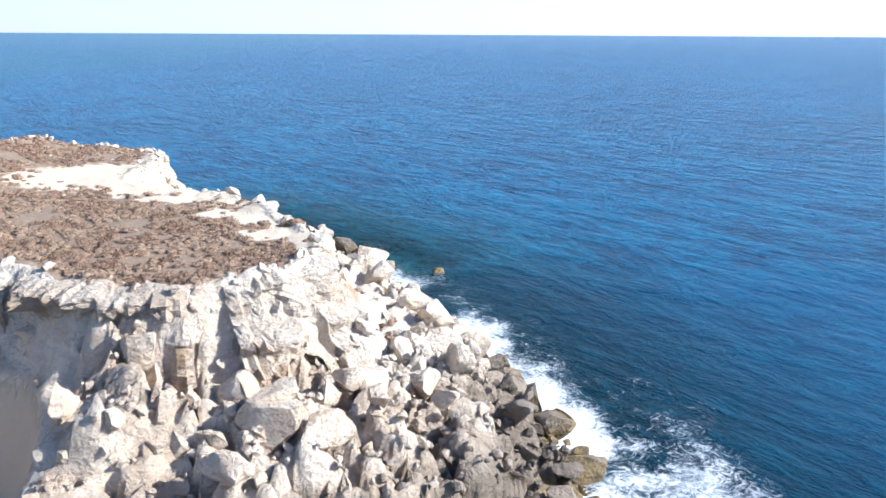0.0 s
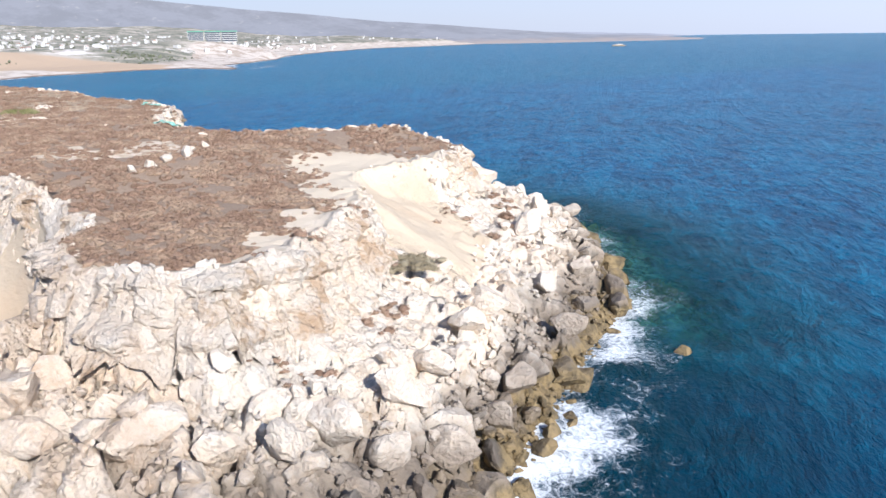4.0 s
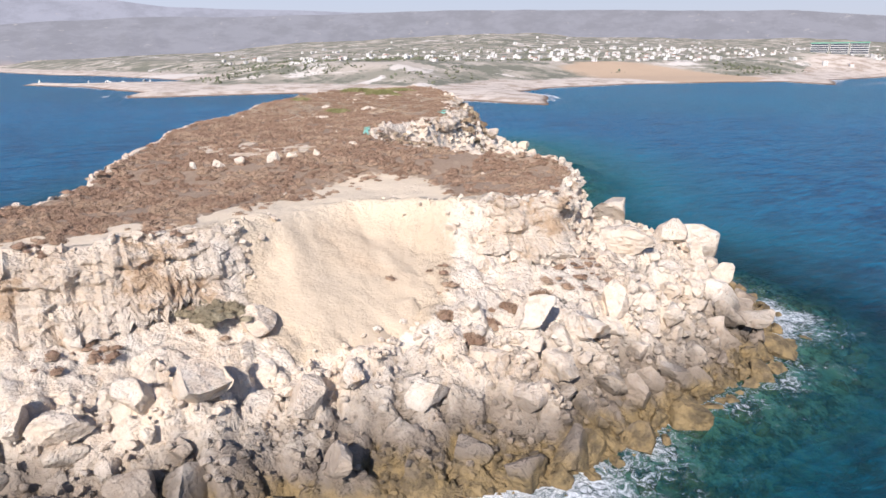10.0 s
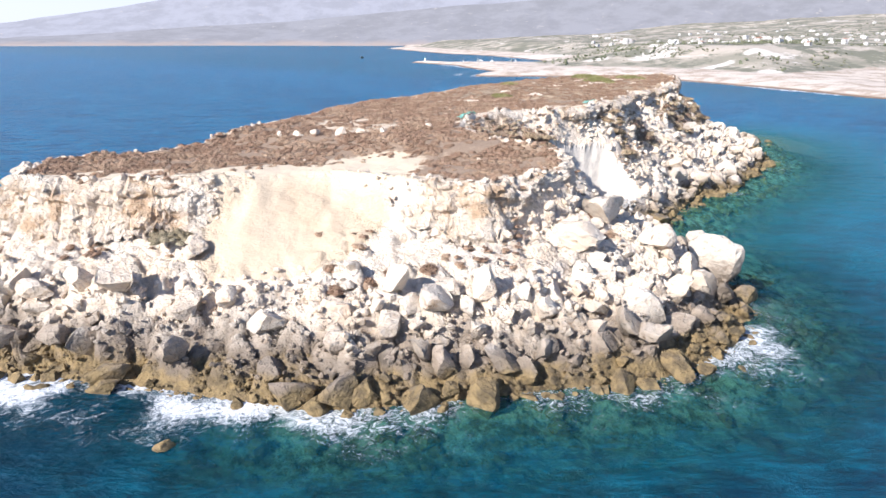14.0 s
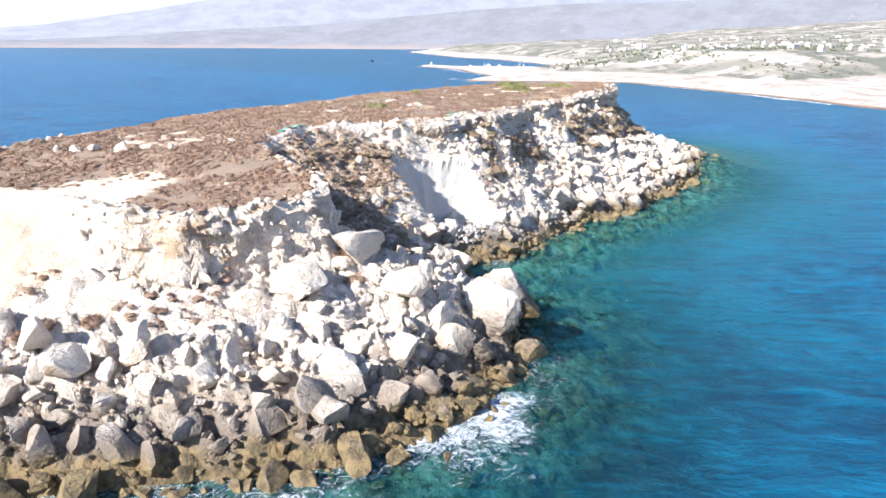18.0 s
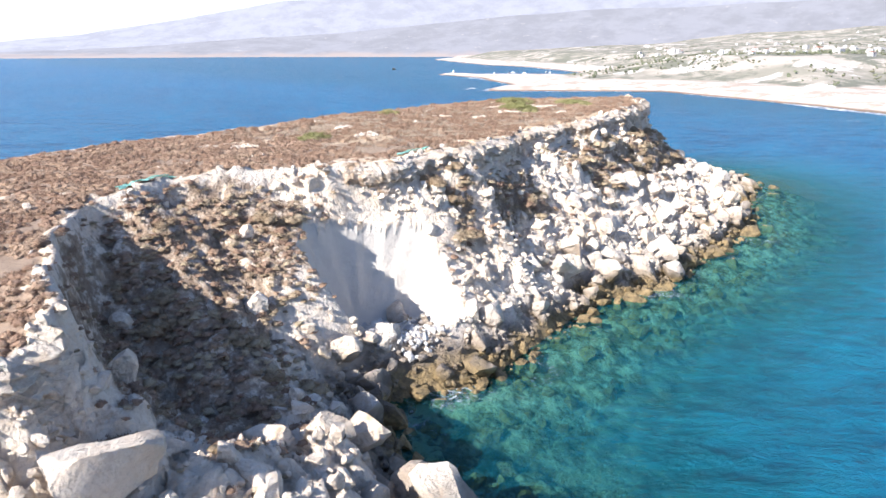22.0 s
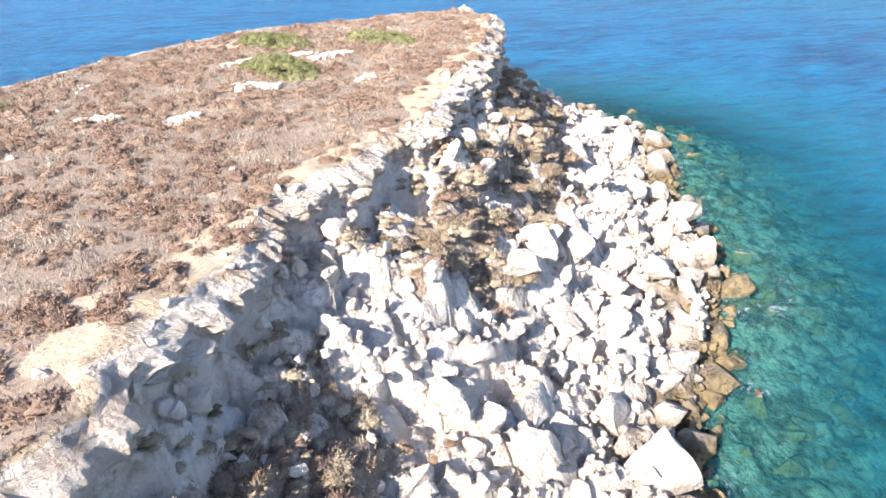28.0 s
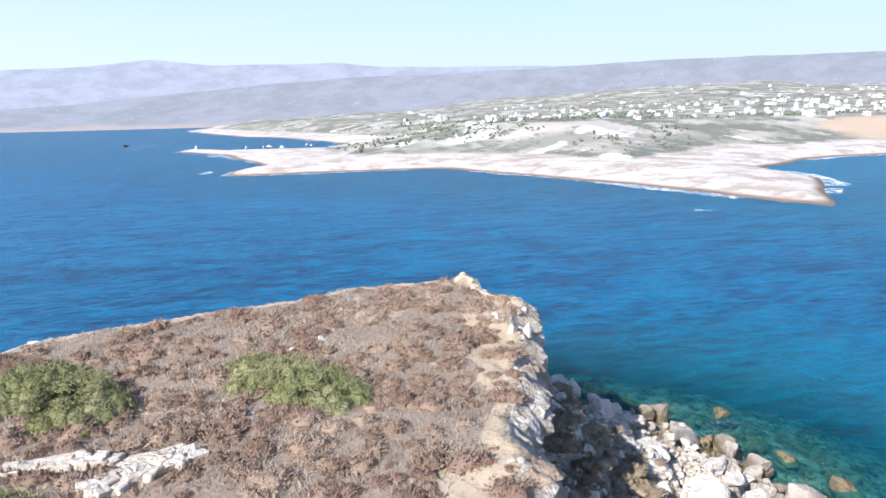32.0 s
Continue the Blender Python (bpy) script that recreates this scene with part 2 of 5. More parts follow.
def make_cliff_material():
    m = Nodes("limestone_cliff")
    c = rock_colour(m, m.noise(0.3, 3))
    bands = m.noise(0.9, 6, 0.7, m.stretched(m.place(), 0.25, 0.25, 2.0))
    side = m.t.nodes.new("ShaderNodeSeparateXYZ")
    m.put(side.inputs[0], m.place())
    aged = m.span(side.outputs[0], -66.0, -48.0, 1.0, 0.4)
    c = m.mix(m.span(bands, 0.48, 0.64, 0, m.math("MULTIPLY", aged, 0.6)), c, (0.43, 0.31, 0.215))
    c = m.mix(m.span(m.noise(0.5, 5), 0.48, 0.64, 0, m.math("MULTIPLY", aged, 0.6)), c, (0.42, 0.32, 0.23))
    c = m.mix(m.span(m.noise(0.18, 5, 0.65), 0.52, 0.64, 0, 0.7), c, (0.45, 0.28, 0.15))
    return m.finish(c, 0.95, m.math("ADD", rock_bump(m), bands), 1.0, 0.5, 0.15)


CLIFF = make_cliff_material()


def make_sea_material():
    m = Nodes("sea_water")
    t = m.t
    p = m.place()
    deep = m.mix(m.span(m.noise(0.006, 3, 0.6), 0.35, 0.65), (0.0005, 0.092, 0.210), (0.001, 0.124, 0.272))
    turquoise = m.mix(m.noise(0.03, 4), (0.003, 0.125, 0.175), (0.006, 0.18, 0.215))
    reefy = m.mix(m.span(m.noise(0.12, 5, 0.65), 0.4, 0.6), (0.004, 0.088, 0.108), (0.007, 0.052, 0.050))
    turquoise = m.mix(m.attr("lee"), reefy, turquoise)
    turquoise = m.mix(m.attr("windward"), turquoise, m.mix(m.noise(0.1, 5), (0.0008, 0.038, 0.066), (0.003, 0.026, 0.032)))
    shallow = m.attr("shallow")
    body = m.mix(shallow, deep, turquoise)
    turned = m.stretched(p, 1, 1, 1, radians(50))
    wind = m.stretched(turned, 0.45, 1.0, 1.0)
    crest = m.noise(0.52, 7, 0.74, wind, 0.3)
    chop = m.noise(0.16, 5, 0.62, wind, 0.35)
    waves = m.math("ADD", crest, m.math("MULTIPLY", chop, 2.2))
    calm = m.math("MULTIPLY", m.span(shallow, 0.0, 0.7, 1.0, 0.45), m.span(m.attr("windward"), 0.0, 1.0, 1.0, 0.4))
    # Light on the waves painted into the water's colour: pale crests, dark troughs.
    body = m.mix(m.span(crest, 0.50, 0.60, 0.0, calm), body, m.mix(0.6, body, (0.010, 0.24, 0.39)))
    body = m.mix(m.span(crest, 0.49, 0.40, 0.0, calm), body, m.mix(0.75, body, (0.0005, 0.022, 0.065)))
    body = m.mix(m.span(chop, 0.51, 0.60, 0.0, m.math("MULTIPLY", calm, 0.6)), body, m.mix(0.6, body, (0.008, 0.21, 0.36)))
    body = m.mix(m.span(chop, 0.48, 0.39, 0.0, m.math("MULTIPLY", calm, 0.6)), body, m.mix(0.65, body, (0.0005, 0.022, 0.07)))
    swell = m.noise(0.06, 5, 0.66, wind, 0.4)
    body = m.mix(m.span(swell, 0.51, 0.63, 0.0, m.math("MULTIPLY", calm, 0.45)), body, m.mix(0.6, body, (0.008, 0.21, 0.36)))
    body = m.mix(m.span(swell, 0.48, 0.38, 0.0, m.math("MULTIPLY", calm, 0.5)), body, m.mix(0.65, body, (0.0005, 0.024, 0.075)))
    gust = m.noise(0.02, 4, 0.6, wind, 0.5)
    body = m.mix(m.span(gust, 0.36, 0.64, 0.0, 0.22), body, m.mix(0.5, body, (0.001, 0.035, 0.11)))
    ripple = m.node("ShaderNodeBump", Strength=1.0, Distance=1.3, Height=waves)
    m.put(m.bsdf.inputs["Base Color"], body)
    m.put(m.bsdf.inputs["Roughness"], 0.28)
    m.put(m.bsdf.inputs["Specular IOR Level"], 0.10)
    m.put(m.bsdf.inputs["IOR"], 1.33)
    m.put(m.bsdf.inputs["Normal"], ripple.outputs[0])
    clear = t.nodes.new("ShaderNodeBsdfTransparent")
    m.put(clear.inputs[0], m.mix(m.attr("clear"), (0.12, 0.60, 0.60), (0.60, 0.92, 0.86)))
    blend = t.nodes.new("ShaderNodeMixShader")
    m.put(blend.inputs[0], m.math("MULTIPLY", m.attr("clear"), 0.85))
    t.links.new(m.bsdf.outputs[0], blend.inputs[1])
    t.links.new(clear.outputs[0], blend.inputs[2])
    foam = t.nodes.new("ShaderNodeBsdfDiffuse")
    m.put(foam.inputs[0], (0.86, 0.88, 0.89))
    lace = m.math("ADD", m.math("MULTIPLY", m.noise(0.8, 9, 0.8, None, 2.2), 1.25), m.math("MULTIPLY", m.noise(0.11, 3), 0.65))
    amount = m.math("ADD", lace, m.math("MULTIPLY", m.math("MULTIPLY", m.attr("foam"), m.span(m.noise(0.05, 3), 0.36, 0.6, 0.25, 1.0)), 0.46))
    amount = m.math("ADD", amount, m.span(m.attr("foam"), 0.0, 0.1, -0.35, 0.0))
    top = t.nodes.new("ShaderNodeMixShader")
    m.put(top.inputs[0], m.span(amount, 1.12, 1.46, 0.0, 0.92))
    t.links.new(blend.outputs[0], top.inputs[1])
    t.links.new(foam.outputs[0], top.inputs[2])
    t.links.new(top.outputs[0], m.out.inputs["Surface"])
    return m.mat


SEA = make_sea_material()


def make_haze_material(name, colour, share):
    """Far hills, with the haze of many kilometres of bright air painted in as glow."""
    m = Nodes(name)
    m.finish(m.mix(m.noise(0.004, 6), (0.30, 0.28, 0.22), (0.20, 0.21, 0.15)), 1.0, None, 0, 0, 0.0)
    # Haze colour given off as emission, mixed over the hills' own colour.
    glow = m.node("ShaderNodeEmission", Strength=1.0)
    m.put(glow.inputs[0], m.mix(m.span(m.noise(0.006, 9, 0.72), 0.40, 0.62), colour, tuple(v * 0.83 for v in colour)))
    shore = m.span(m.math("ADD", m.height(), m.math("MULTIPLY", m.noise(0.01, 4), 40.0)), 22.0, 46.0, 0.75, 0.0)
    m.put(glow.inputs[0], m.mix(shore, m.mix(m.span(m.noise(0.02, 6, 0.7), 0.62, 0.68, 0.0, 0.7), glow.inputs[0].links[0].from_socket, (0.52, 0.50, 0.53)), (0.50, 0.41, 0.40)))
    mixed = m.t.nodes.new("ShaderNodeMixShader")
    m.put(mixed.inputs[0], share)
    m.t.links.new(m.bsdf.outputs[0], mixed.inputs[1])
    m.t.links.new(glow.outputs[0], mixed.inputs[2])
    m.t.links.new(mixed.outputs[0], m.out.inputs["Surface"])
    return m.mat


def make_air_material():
    """A glowing shell that paints bright sea haze low over the horizon, thinning out upwards."""
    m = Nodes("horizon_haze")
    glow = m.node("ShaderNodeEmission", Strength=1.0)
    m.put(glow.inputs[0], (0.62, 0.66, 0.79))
    # The shell's glow is set stronger on the sun's side.
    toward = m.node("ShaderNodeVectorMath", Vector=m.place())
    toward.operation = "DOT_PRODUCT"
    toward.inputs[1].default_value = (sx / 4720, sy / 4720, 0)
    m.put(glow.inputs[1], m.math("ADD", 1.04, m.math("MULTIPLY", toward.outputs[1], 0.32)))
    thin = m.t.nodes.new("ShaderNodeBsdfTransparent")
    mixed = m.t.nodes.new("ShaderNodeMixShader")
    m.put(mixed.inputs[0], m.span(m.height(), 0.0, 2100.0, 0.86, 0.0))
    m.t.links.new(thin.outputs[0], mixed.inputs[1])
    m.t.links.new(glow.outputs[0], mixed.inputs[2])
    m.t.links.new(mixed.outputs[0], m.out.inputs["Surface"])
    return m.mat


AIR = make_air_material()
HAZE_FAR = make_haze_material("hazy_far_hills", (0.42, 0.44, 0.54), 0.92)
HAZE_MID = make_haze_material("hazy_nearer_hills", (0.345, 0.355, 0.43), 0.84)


def make_coast_material():
    m = Nodes("coast_ground")
    land = m.mix(m.span(m.noise(0.010, 6, 0.65), 0.4, 0.6), (0.50, 0.43, 0.35), (0.29, 0.265, 0.205))
    green = m.span(m.noise(0.022, 8, 0.75), 0.47, 0.54)
    land = m.mix(green, land, (0.20, 0.195, 0.145))
    land = m.mix(m.span(m.noise(0.016, 6, 0.7, None, 0.6), 0.58, 0.64), land, (0.70, 0.63, 0.55))
    far_out = m.math("ADD", m.attr("beach"), m.math("MULTIPLY", m.math("SUBTRACT", m.noise(0.025, 6, 0.7), 0.5), 1.3))
    c = m.mix(m.span(far_out, 0.42, 0.58), land, m.mix(m.span(m.noise(0.05, 8, 0.75), 0.44, 0.6), (0.64, 0.55, 0.46), (0.42, 0.33, 0.255)))
    c = m.mix(m.span(m.math("ADD", m.attr("field"), m.math("MULTIPLY", m.math("SUBTRACT", m.noise(0.02, 4), 0.5), 0.5)), 0.4, 0.6), c, (0.50, 0.365, 0.25))
    c = m.mix(m.span(m.math("ADD", m.attr("bluff"), m.math("MULTIPLY", m.math("SUBTRACT", m.noise(0.04, 6, 0.7), 0.5), 1.4)), 0.4, 0.6), c, (0.66, 0.59, 0.51))
    c = m.mix(m.span(m.math("ADD", m.height(), m.noise(0.05, 4)), 0.9, 1.9, 1.0, 0.0), c, (0.20, 0.14, 0.10))
    return m.finish(c, 0.95, m.noise(0.12, 6), 0.6, 2.0, 0.1)


COAST = make_coast_material()


def plain(name, c1, c2, scale=2.0, rough=0.8, bump=0.0):
    m = Nodes(name)
    c = m.mix(m.span(m.noise(scale, 6, 0.65), 0.35, 0.65), c1, c2)
    return m.finish(c, rough, m.noise(scale * 3, 5) if bump else None, bump, 0.05)


def leaf_material(name, dark, mid, dry):
    m = Nodes(name)
    r = m.t.nodes.new("ShaderNodeNewGeometry").outputs["Random Per Island"]
    c = m.mix(m.span(r, -0.4, 1.1), dark, mid)
    c = m.mix(m.span(m.noise(0.25, 4), 0.45, 0.62, 0.0, 0.8), c, dry)
    twigs = m.noise(17.0, 4, 0.7)
    # Shaded gaps between the twigs painted darker, where the bump noise is low.
    c = m.mix(m.span(twigs, 0.50, 0.36, 0.0, 0.55), c, tuple(0.5 * v for v in dark))
    return m.finish(c, 0.9, twigs, 0.8, 0.12, 0.1)


GRASS = leaf_material("dry_grass_blades", (0.28, 0.21, 0.15), (0.42, 0.335, 0.25), (0.52, 0.43, 0.32))
SCRUB = leaf_material("dry_scrub_twigs", (0.20, 0.125, 0.085), (0.38, 0.25, 0.17), (0.44, 0.315, 0.215))
GREEN = leaf_material("green_shrub_leaves", (0.13, 0.13, 0.045), (0.29, 0.28, 0.12), (0.38, 0.34, 0.17))
TREE = leaf_material("dark_tree_leaves", (0.10, 0.11, 0.07), (0.18, 0.195, 0.125), (0.22, 0.21, 0.14))
GREYBUSH = leaf_material("grey_shrub_twigs", (0.20, 0.16, 0.10), (0.35, 0.29, 0.19), (0.40, 0.34, 0.23))
WHITE = plain("white_plaster", (0.68, 0.65, 0.61), (0.58, 0.55, 0.50), 0.4)
TILE = plain("terracotta_tiles", (0.40, 0.19, 0.11), (0.30, 0.14, 0.09), 1.5)
GLASS = plain("dark_window_glass", (0.05, 0.06, 0.07), (0.08, 0.09, 0.10), 1.0, 0.15)
GREENROOF = plain("green_roof_sheet", (0.10, 0.30, 0.20), (0.14, 0.36, 0.25), 0.3)
CONCRETE = plain("pale_concrete", (0.55, 0.52, 0.48), (0.62, 0.60, 0.56), 0.5)
CHALK = plain("grey_chalk", (0.56, 0.53, 0.49), (0.44, 0.41, 0.37), 0.8, 0.95, 0.4)
OCHRE = leaf_material("ochre_shrub_twigs", (0.22, 0.155, 0.095), (0.42, 0.315, 0.205), (0.52, 0.42, 0.28))

# ---- the island: plan of its rim and of its waterline ----
RIM = [(-33, 47), (-26, 43), (-20, 43), (-15, 46), (-12, 50), (-13, 57), (-18, 64), (-24, 71), (-32, 76), (-38, 81), (-40, 88), (-39, 95),
       (-42, 102), (-48, 104), (-56, 105), (-61, 102), (-62, 94), (-66, 84), (-73, 76), (-82, 72), (-92, 74), (-98, 80), (-108, 83),
       (-125, 81), (-140, 77), (-158, 76), (-172, 74), (-190, 69), (-201, 65), (-209, 62), (-214, 56), (-211, 49), (-201, 42),
       (-188, 34), (-168, 30), (-142, 30), (-118, 35), (-98, 36), (-82, 37), (-63, 41), (-52, 44), (-42, 47)]
SHORE = [(-32, 20), (-12, 18), (4, 27), (9, 42), (7, 54), (3, 66), (-2, 78), (-9, 90), (-14, 102), (-22, 110), (-28, 116), (-40, 126),
         (-53, 129), (-64, 127), (-71, 123), (-80, 116), (-84, 107), (-89, 99), (-98, 102), (-112, 101), (-128, 99), (-142, 102),
         (-152, 101), (-165, 100), (-181, 99), (-195, 93), (-209, 89), (-221, 86), (-230, 79), (-236, 69), (-238, 56), (-231, 44),
         (-218, 32), (-200, 20), (-178, 10), (-140, 6), (-100, 8), (-70, 14), (-50, 22)]


def plateau(x, y):
    z = 16.7 + 2.6 * smooth(-20, -125, x) + 1.2 * smooth(-44, -54, x + 0.25 * (y - 65)) + 0.8 * smooth(-130, -200, x)
    return z + 0.9 * (fbm(x, y, 22, 3, 3) - 0.5) + 0.35 * (fbm(x, y, 3.0, 3, 5) - 0.5)


def island(x, y):
    """Height over the sea and the kinds of ground at places of the plan."""
    wob = 3.2 * (fbm(x, y, 9, 4, 11) - 0.5)
    wide = 5.0 * (fbm(x, y, 14, 3, 21) - 0.5)
    dt = distance(RIM, x, y) + wob + 5.0 * (fbm(x, y, 7, 3, 14) - 0.5) * smooth(-100, -112, x) * smooth(52, 62, y)
    ds = distance(SHORE, x, y) + 0.6 * wide
    top = plateau(x, y)
    out = np.maximum(-dt, 0)
    u = out / (out + np.maximum(ds, 0) + 1e-6)
    chute = near(x, y, -32, 82.5, 8.0) + near(x, y, -25, 82.5, 7.5)
    gully = np.clip(near(x, y, -75, 87, 13) + near(x, y, -86, 81, 9) + near(x, y, -82, 96, 7) + near(x, y, -69, 99, 8), 0, 1)
    turn = np.arctan2(y - 91.5, x + 96.5)
    open_front = np.where(y > 91.5, 0.55, 1.08)
    r1, r2 = np.hypot((x + 96.5) * np.where(x < -96.5, 0.9, 1.05), (y - 91.5) * open_front) * (1 + 0.16 * (fbm(turn * 3, turn * 0, 1.0, 3, 49) - 0.5)), np.hypot((x + 38) * np.where(x < -38, 0.6, 1.0), y - 32) * (1 + 0.14 * (fbm(x, y, 9, 3, 55) - 0.5))
    scar = np.maximum(smooth(12.4, 11.4, r1) * (dt < 0.5), 0.95 * smooth(15.5, 14.2, r2) * (dt < 0.5))
    pit = np.minimum(3.0 + 16 * np.clip((r1 - 5.0) / 6.8, 0, 2) ** 1.25, 2.6 + 15 * np.clip((r2 - 10) / 4.6, 0, 3) ** 1.2)
    pit = pit + (1.8 * (np.abs(fbm(turn * 16 + r1 * 1.0, r1 * 0.15, 2.0, 4, 47) - 0.5) * 2 - 0.2) + 1.0 * (fbm(x, y, 2.5, 4, 53) - 0.5)) * smooth(5.0, 7.5, r1) * smooth(22, 15, r1)
    cliff = np.interp(u, [0, .03, .10, .22, .45, .65, .85, 1.0], [1, .88, .64, .57, .46, .36, .14, .02])
    tip = smooth(-176, -198, x)
    screes = np.interp(u, [0, .02, .035, .2, .32, .5, .7, .85, 1.0], [1, .90, .855, .73, .58, .39, .22, .11, .02]) * (1 - tip) + \
        np.interp(u, [0, .02, .035, .2, .35, .5, .7, .85, 1.0], [1, .80, .67, .50, .36, .25, .14, .07, .02]) * tip
    gentle = np.interp(u, [0, .1, .3, .6, .85, 1.0], [1, .93, .70, .40, .14, .02])
    sheer = np.interp(u, [0, .03, .09, .25, .5, .8, 1.0], [1, .80, .56, .40, .26, .12, .02])
    lean_to = smooth(-78, -68, x) * smooth(76, 84, y)
    gentle = gentle * (1 - lean_to) + sheer * lean_to
    bowl = np.interp(u, [0, .05, .12, .3, .55, 1.0], [1, .86, .66, .30, .10, .02])
    lee_side = smooth(-98, -112, x) * smooth(55, 65, y)
    k = np.clip(chute * 0.9, 0, 1)
    ridge = 2.5 * near(x, y, -22.5, 37, 4.0) * (dt < 0)
    shape = cliff * (1 - lee_side) + screes * lee_side
    scoop = np.interp(u, [0, .06, .15, .3, .5, .85, 1.0], [1, .90, .79, .65, .47, .14, .02])
    shape = shape * (1 - k) + scoop * k
    shape = shape * (1 - gully) + gentle * gully
    z = top * shape + np.minimum(ridge, np.maximum(15 - top * shape, 0))
    soft = np.clip(k + scar + 0.5 * gully, 0, 1)
    east = smooth(-52, -40, x) * smooth(0.5, 0.25, u) * smooth(50, 60, y)
    rough = smooth(0.0, 0.05, u) * (1 - smooth(0.93, 1.0, u)) * (1 - 0.88 * soft) * (1 - 0.5 * east + 0.4 * smooth(-34, -28, x) * smooth(56, 48, y))
    gap1, v1, lean1 = cobbles(x + 1.5 * fbm(x, y, 3, 2, 7), y, 3.4, 31)
    gap2, v2, lean2 = cobbles(x, y + 1.0 * fbm(x, y, 2, 2, 8), 1.5, 41)
    big = 1.2 * smooth(0.0, 0.16, gap1) + 1.7 * (v1 - 0.5) + 2.4 * lean1
    small = 0.4 * smooth(0.0, 0.2, gap2) + 0.7 * (v2 - 0.5) + 1.2 * lean2 + 0.5 * (fbm(x, y, 1.1, 2, 44) - 0.5)
    z = z + rough * (big + small - 1.2 + 1.6 * (fbm(x, y, 7, 3, 43) - 0.5))
    edge = smooth(-0.3, 0.3, dt) * smooth(3.5, 0.5, dt) * (1 - k) * (1 - 0.6 * lee_side) * np.maximum(smooth(46, 56, y), smooth(-60, -48, x))
    z = z + edge * (0.7 * smooth(0.0, 0.3, gap1) * v1 + 0.35 * v2 - 0.2)
    z = z + 4.2 * near(x, y, -87.3, 88.5, 6.0) * (dt < 0)
    uncut = z
    inner = np.where(x < -70, smooth(4.0, 7.5, ds), smooth(0.5, 3.0, ds))
    z = z + inner * (np.minimum(z, pit) - z)
    scar = scar * inner * smooth(0.05, 0.5, uncut - z)
    sea_bed = -0.35 * np.maximum(-ds, 0) ** 0.9 - 0.1 + 1.1 * (fbm(x, y, 6, 4, 51) - 0.5) * smooth(0, 6, -ds)
    sea_bed = sea_bed + smooth(0, 4, -ds) * (0.55 * smooth(0, 0.2, gap1) * v1 + 0.4 * smooth(0, 0.25, gap2) * v2 - 0.35)
    z = np.where(ds > 0, z, np.maximum(sea_bed, -8))
    return z, dt, ds, u, chute, gully, scar * (u > 0.015)


STEP = 0.42
gx, gy = np.arange(-268, 44, STEP), np.arange(-24, 160, STEP)
X, Y = np.meshgrid(gx, gy)
Z, DT, DS, U, CHUTE, GULLY, SCAR = island(X, Y)


def lookup(field, x, y):
    i = np.clip(((x - gx[0]) / STEP).astype(int), 0, len(gx) - 1)
    j = np.clip(((y - gy[0]) / STEP).astype(int), 0, len(gy) - 1)
    return field[j, i]


patch = fbm(X, Y, 13, 4, 61)
pale = near(X, Y, -46, 82, 7) + near(X, Y, -38, 83, 8)
bare_edge = 4.6 * smooth(-46, -34, X) * smooth(50, 58, Y)
SCRUBBY = smooth(0.2, 1.6, DT - bare_edge + (2.0 + bare_edge) * (fbm(X, Y, 3, 3, 67) - 0.5)) * (1 - smooth(0.64, 0.70, patch) * 0.6 * smooth(-48, -60, X)) * (1 - np.clip(pale, 0, 1))
path = smooth(-100, -114, X) * smooth(56, 62, Y)
SCRUBBY = SCRUBBY * (1 - path * smooth(4.5, 2.0, DT + 7.0 * (fbm(X, Y, 6, 3, 69) - 0.4)))
SCRUBBY = np.maximum(SCRUBBY, np.clip(GULLY * 1.4, 0, 1) * (U > 0) * smooth(0.8, 0.55, U) * (1 - SCAR) * 0.54)
north = smooth(-102, -112, X) * smooth(60, 70, Y)
SCRUBBY = np.maximum(SCRUBBY, north * smooth(0.08, 0.16, U) * smooth(0.5, 0.36, U) * smooth(0.36 - (0.10 * smooth(-140, -160, X) + 0.16 * smooth(-172, -190, X)), 0.46 - (0.10 * smooth(-140, -160, X) + 0.16 * smooth(-172, -190, X)), fbm(X, Y, 9, 3, 71)) * 0.55)
SANDY = SCAR * (X > -80) + np.clip(CHUTE * 1.3, 0, 1) * smooth(0.62, 0.45, U) + smooth(-0.5, 1.0, DT) * (0.55 + 0.3 * smooth(-100, -120, X)) + pale * 0.6
cells_all = grid_faces(len(gx), len(gy))
cells_all = cells_all[(DS.ravel() > -30)[cells_all[:, 0]]]
me = mesh_from("island", np.stack([X.ravel(), Y.ravel(), Z.ravel()], 1), cells_all, GROUND)
attribute(me, "scrub", SCRUBBY)
attribute(me, "sand", np.clip(SANDY, 0, 1))
attribute(me, "chalk", SCAR * (X < -80))
attribute(me, "paler_sand", np.clip(pale + smooth(-48, -38, X) * smooth(48, 56, Y), 0, 1) * smooth(-2.0, 0.5, DT))
attribute(me, "dry", smooth(-90, -125, X))
attribute(me, "soft", np.clip(CHUTE + SCAR + smooth(0.3, 1.5, DT), 0, 1))
tagged(new("ground", me), "pale limestone island with cliffs, sandy slopes and brown scrub on top", "island", kind="structure")


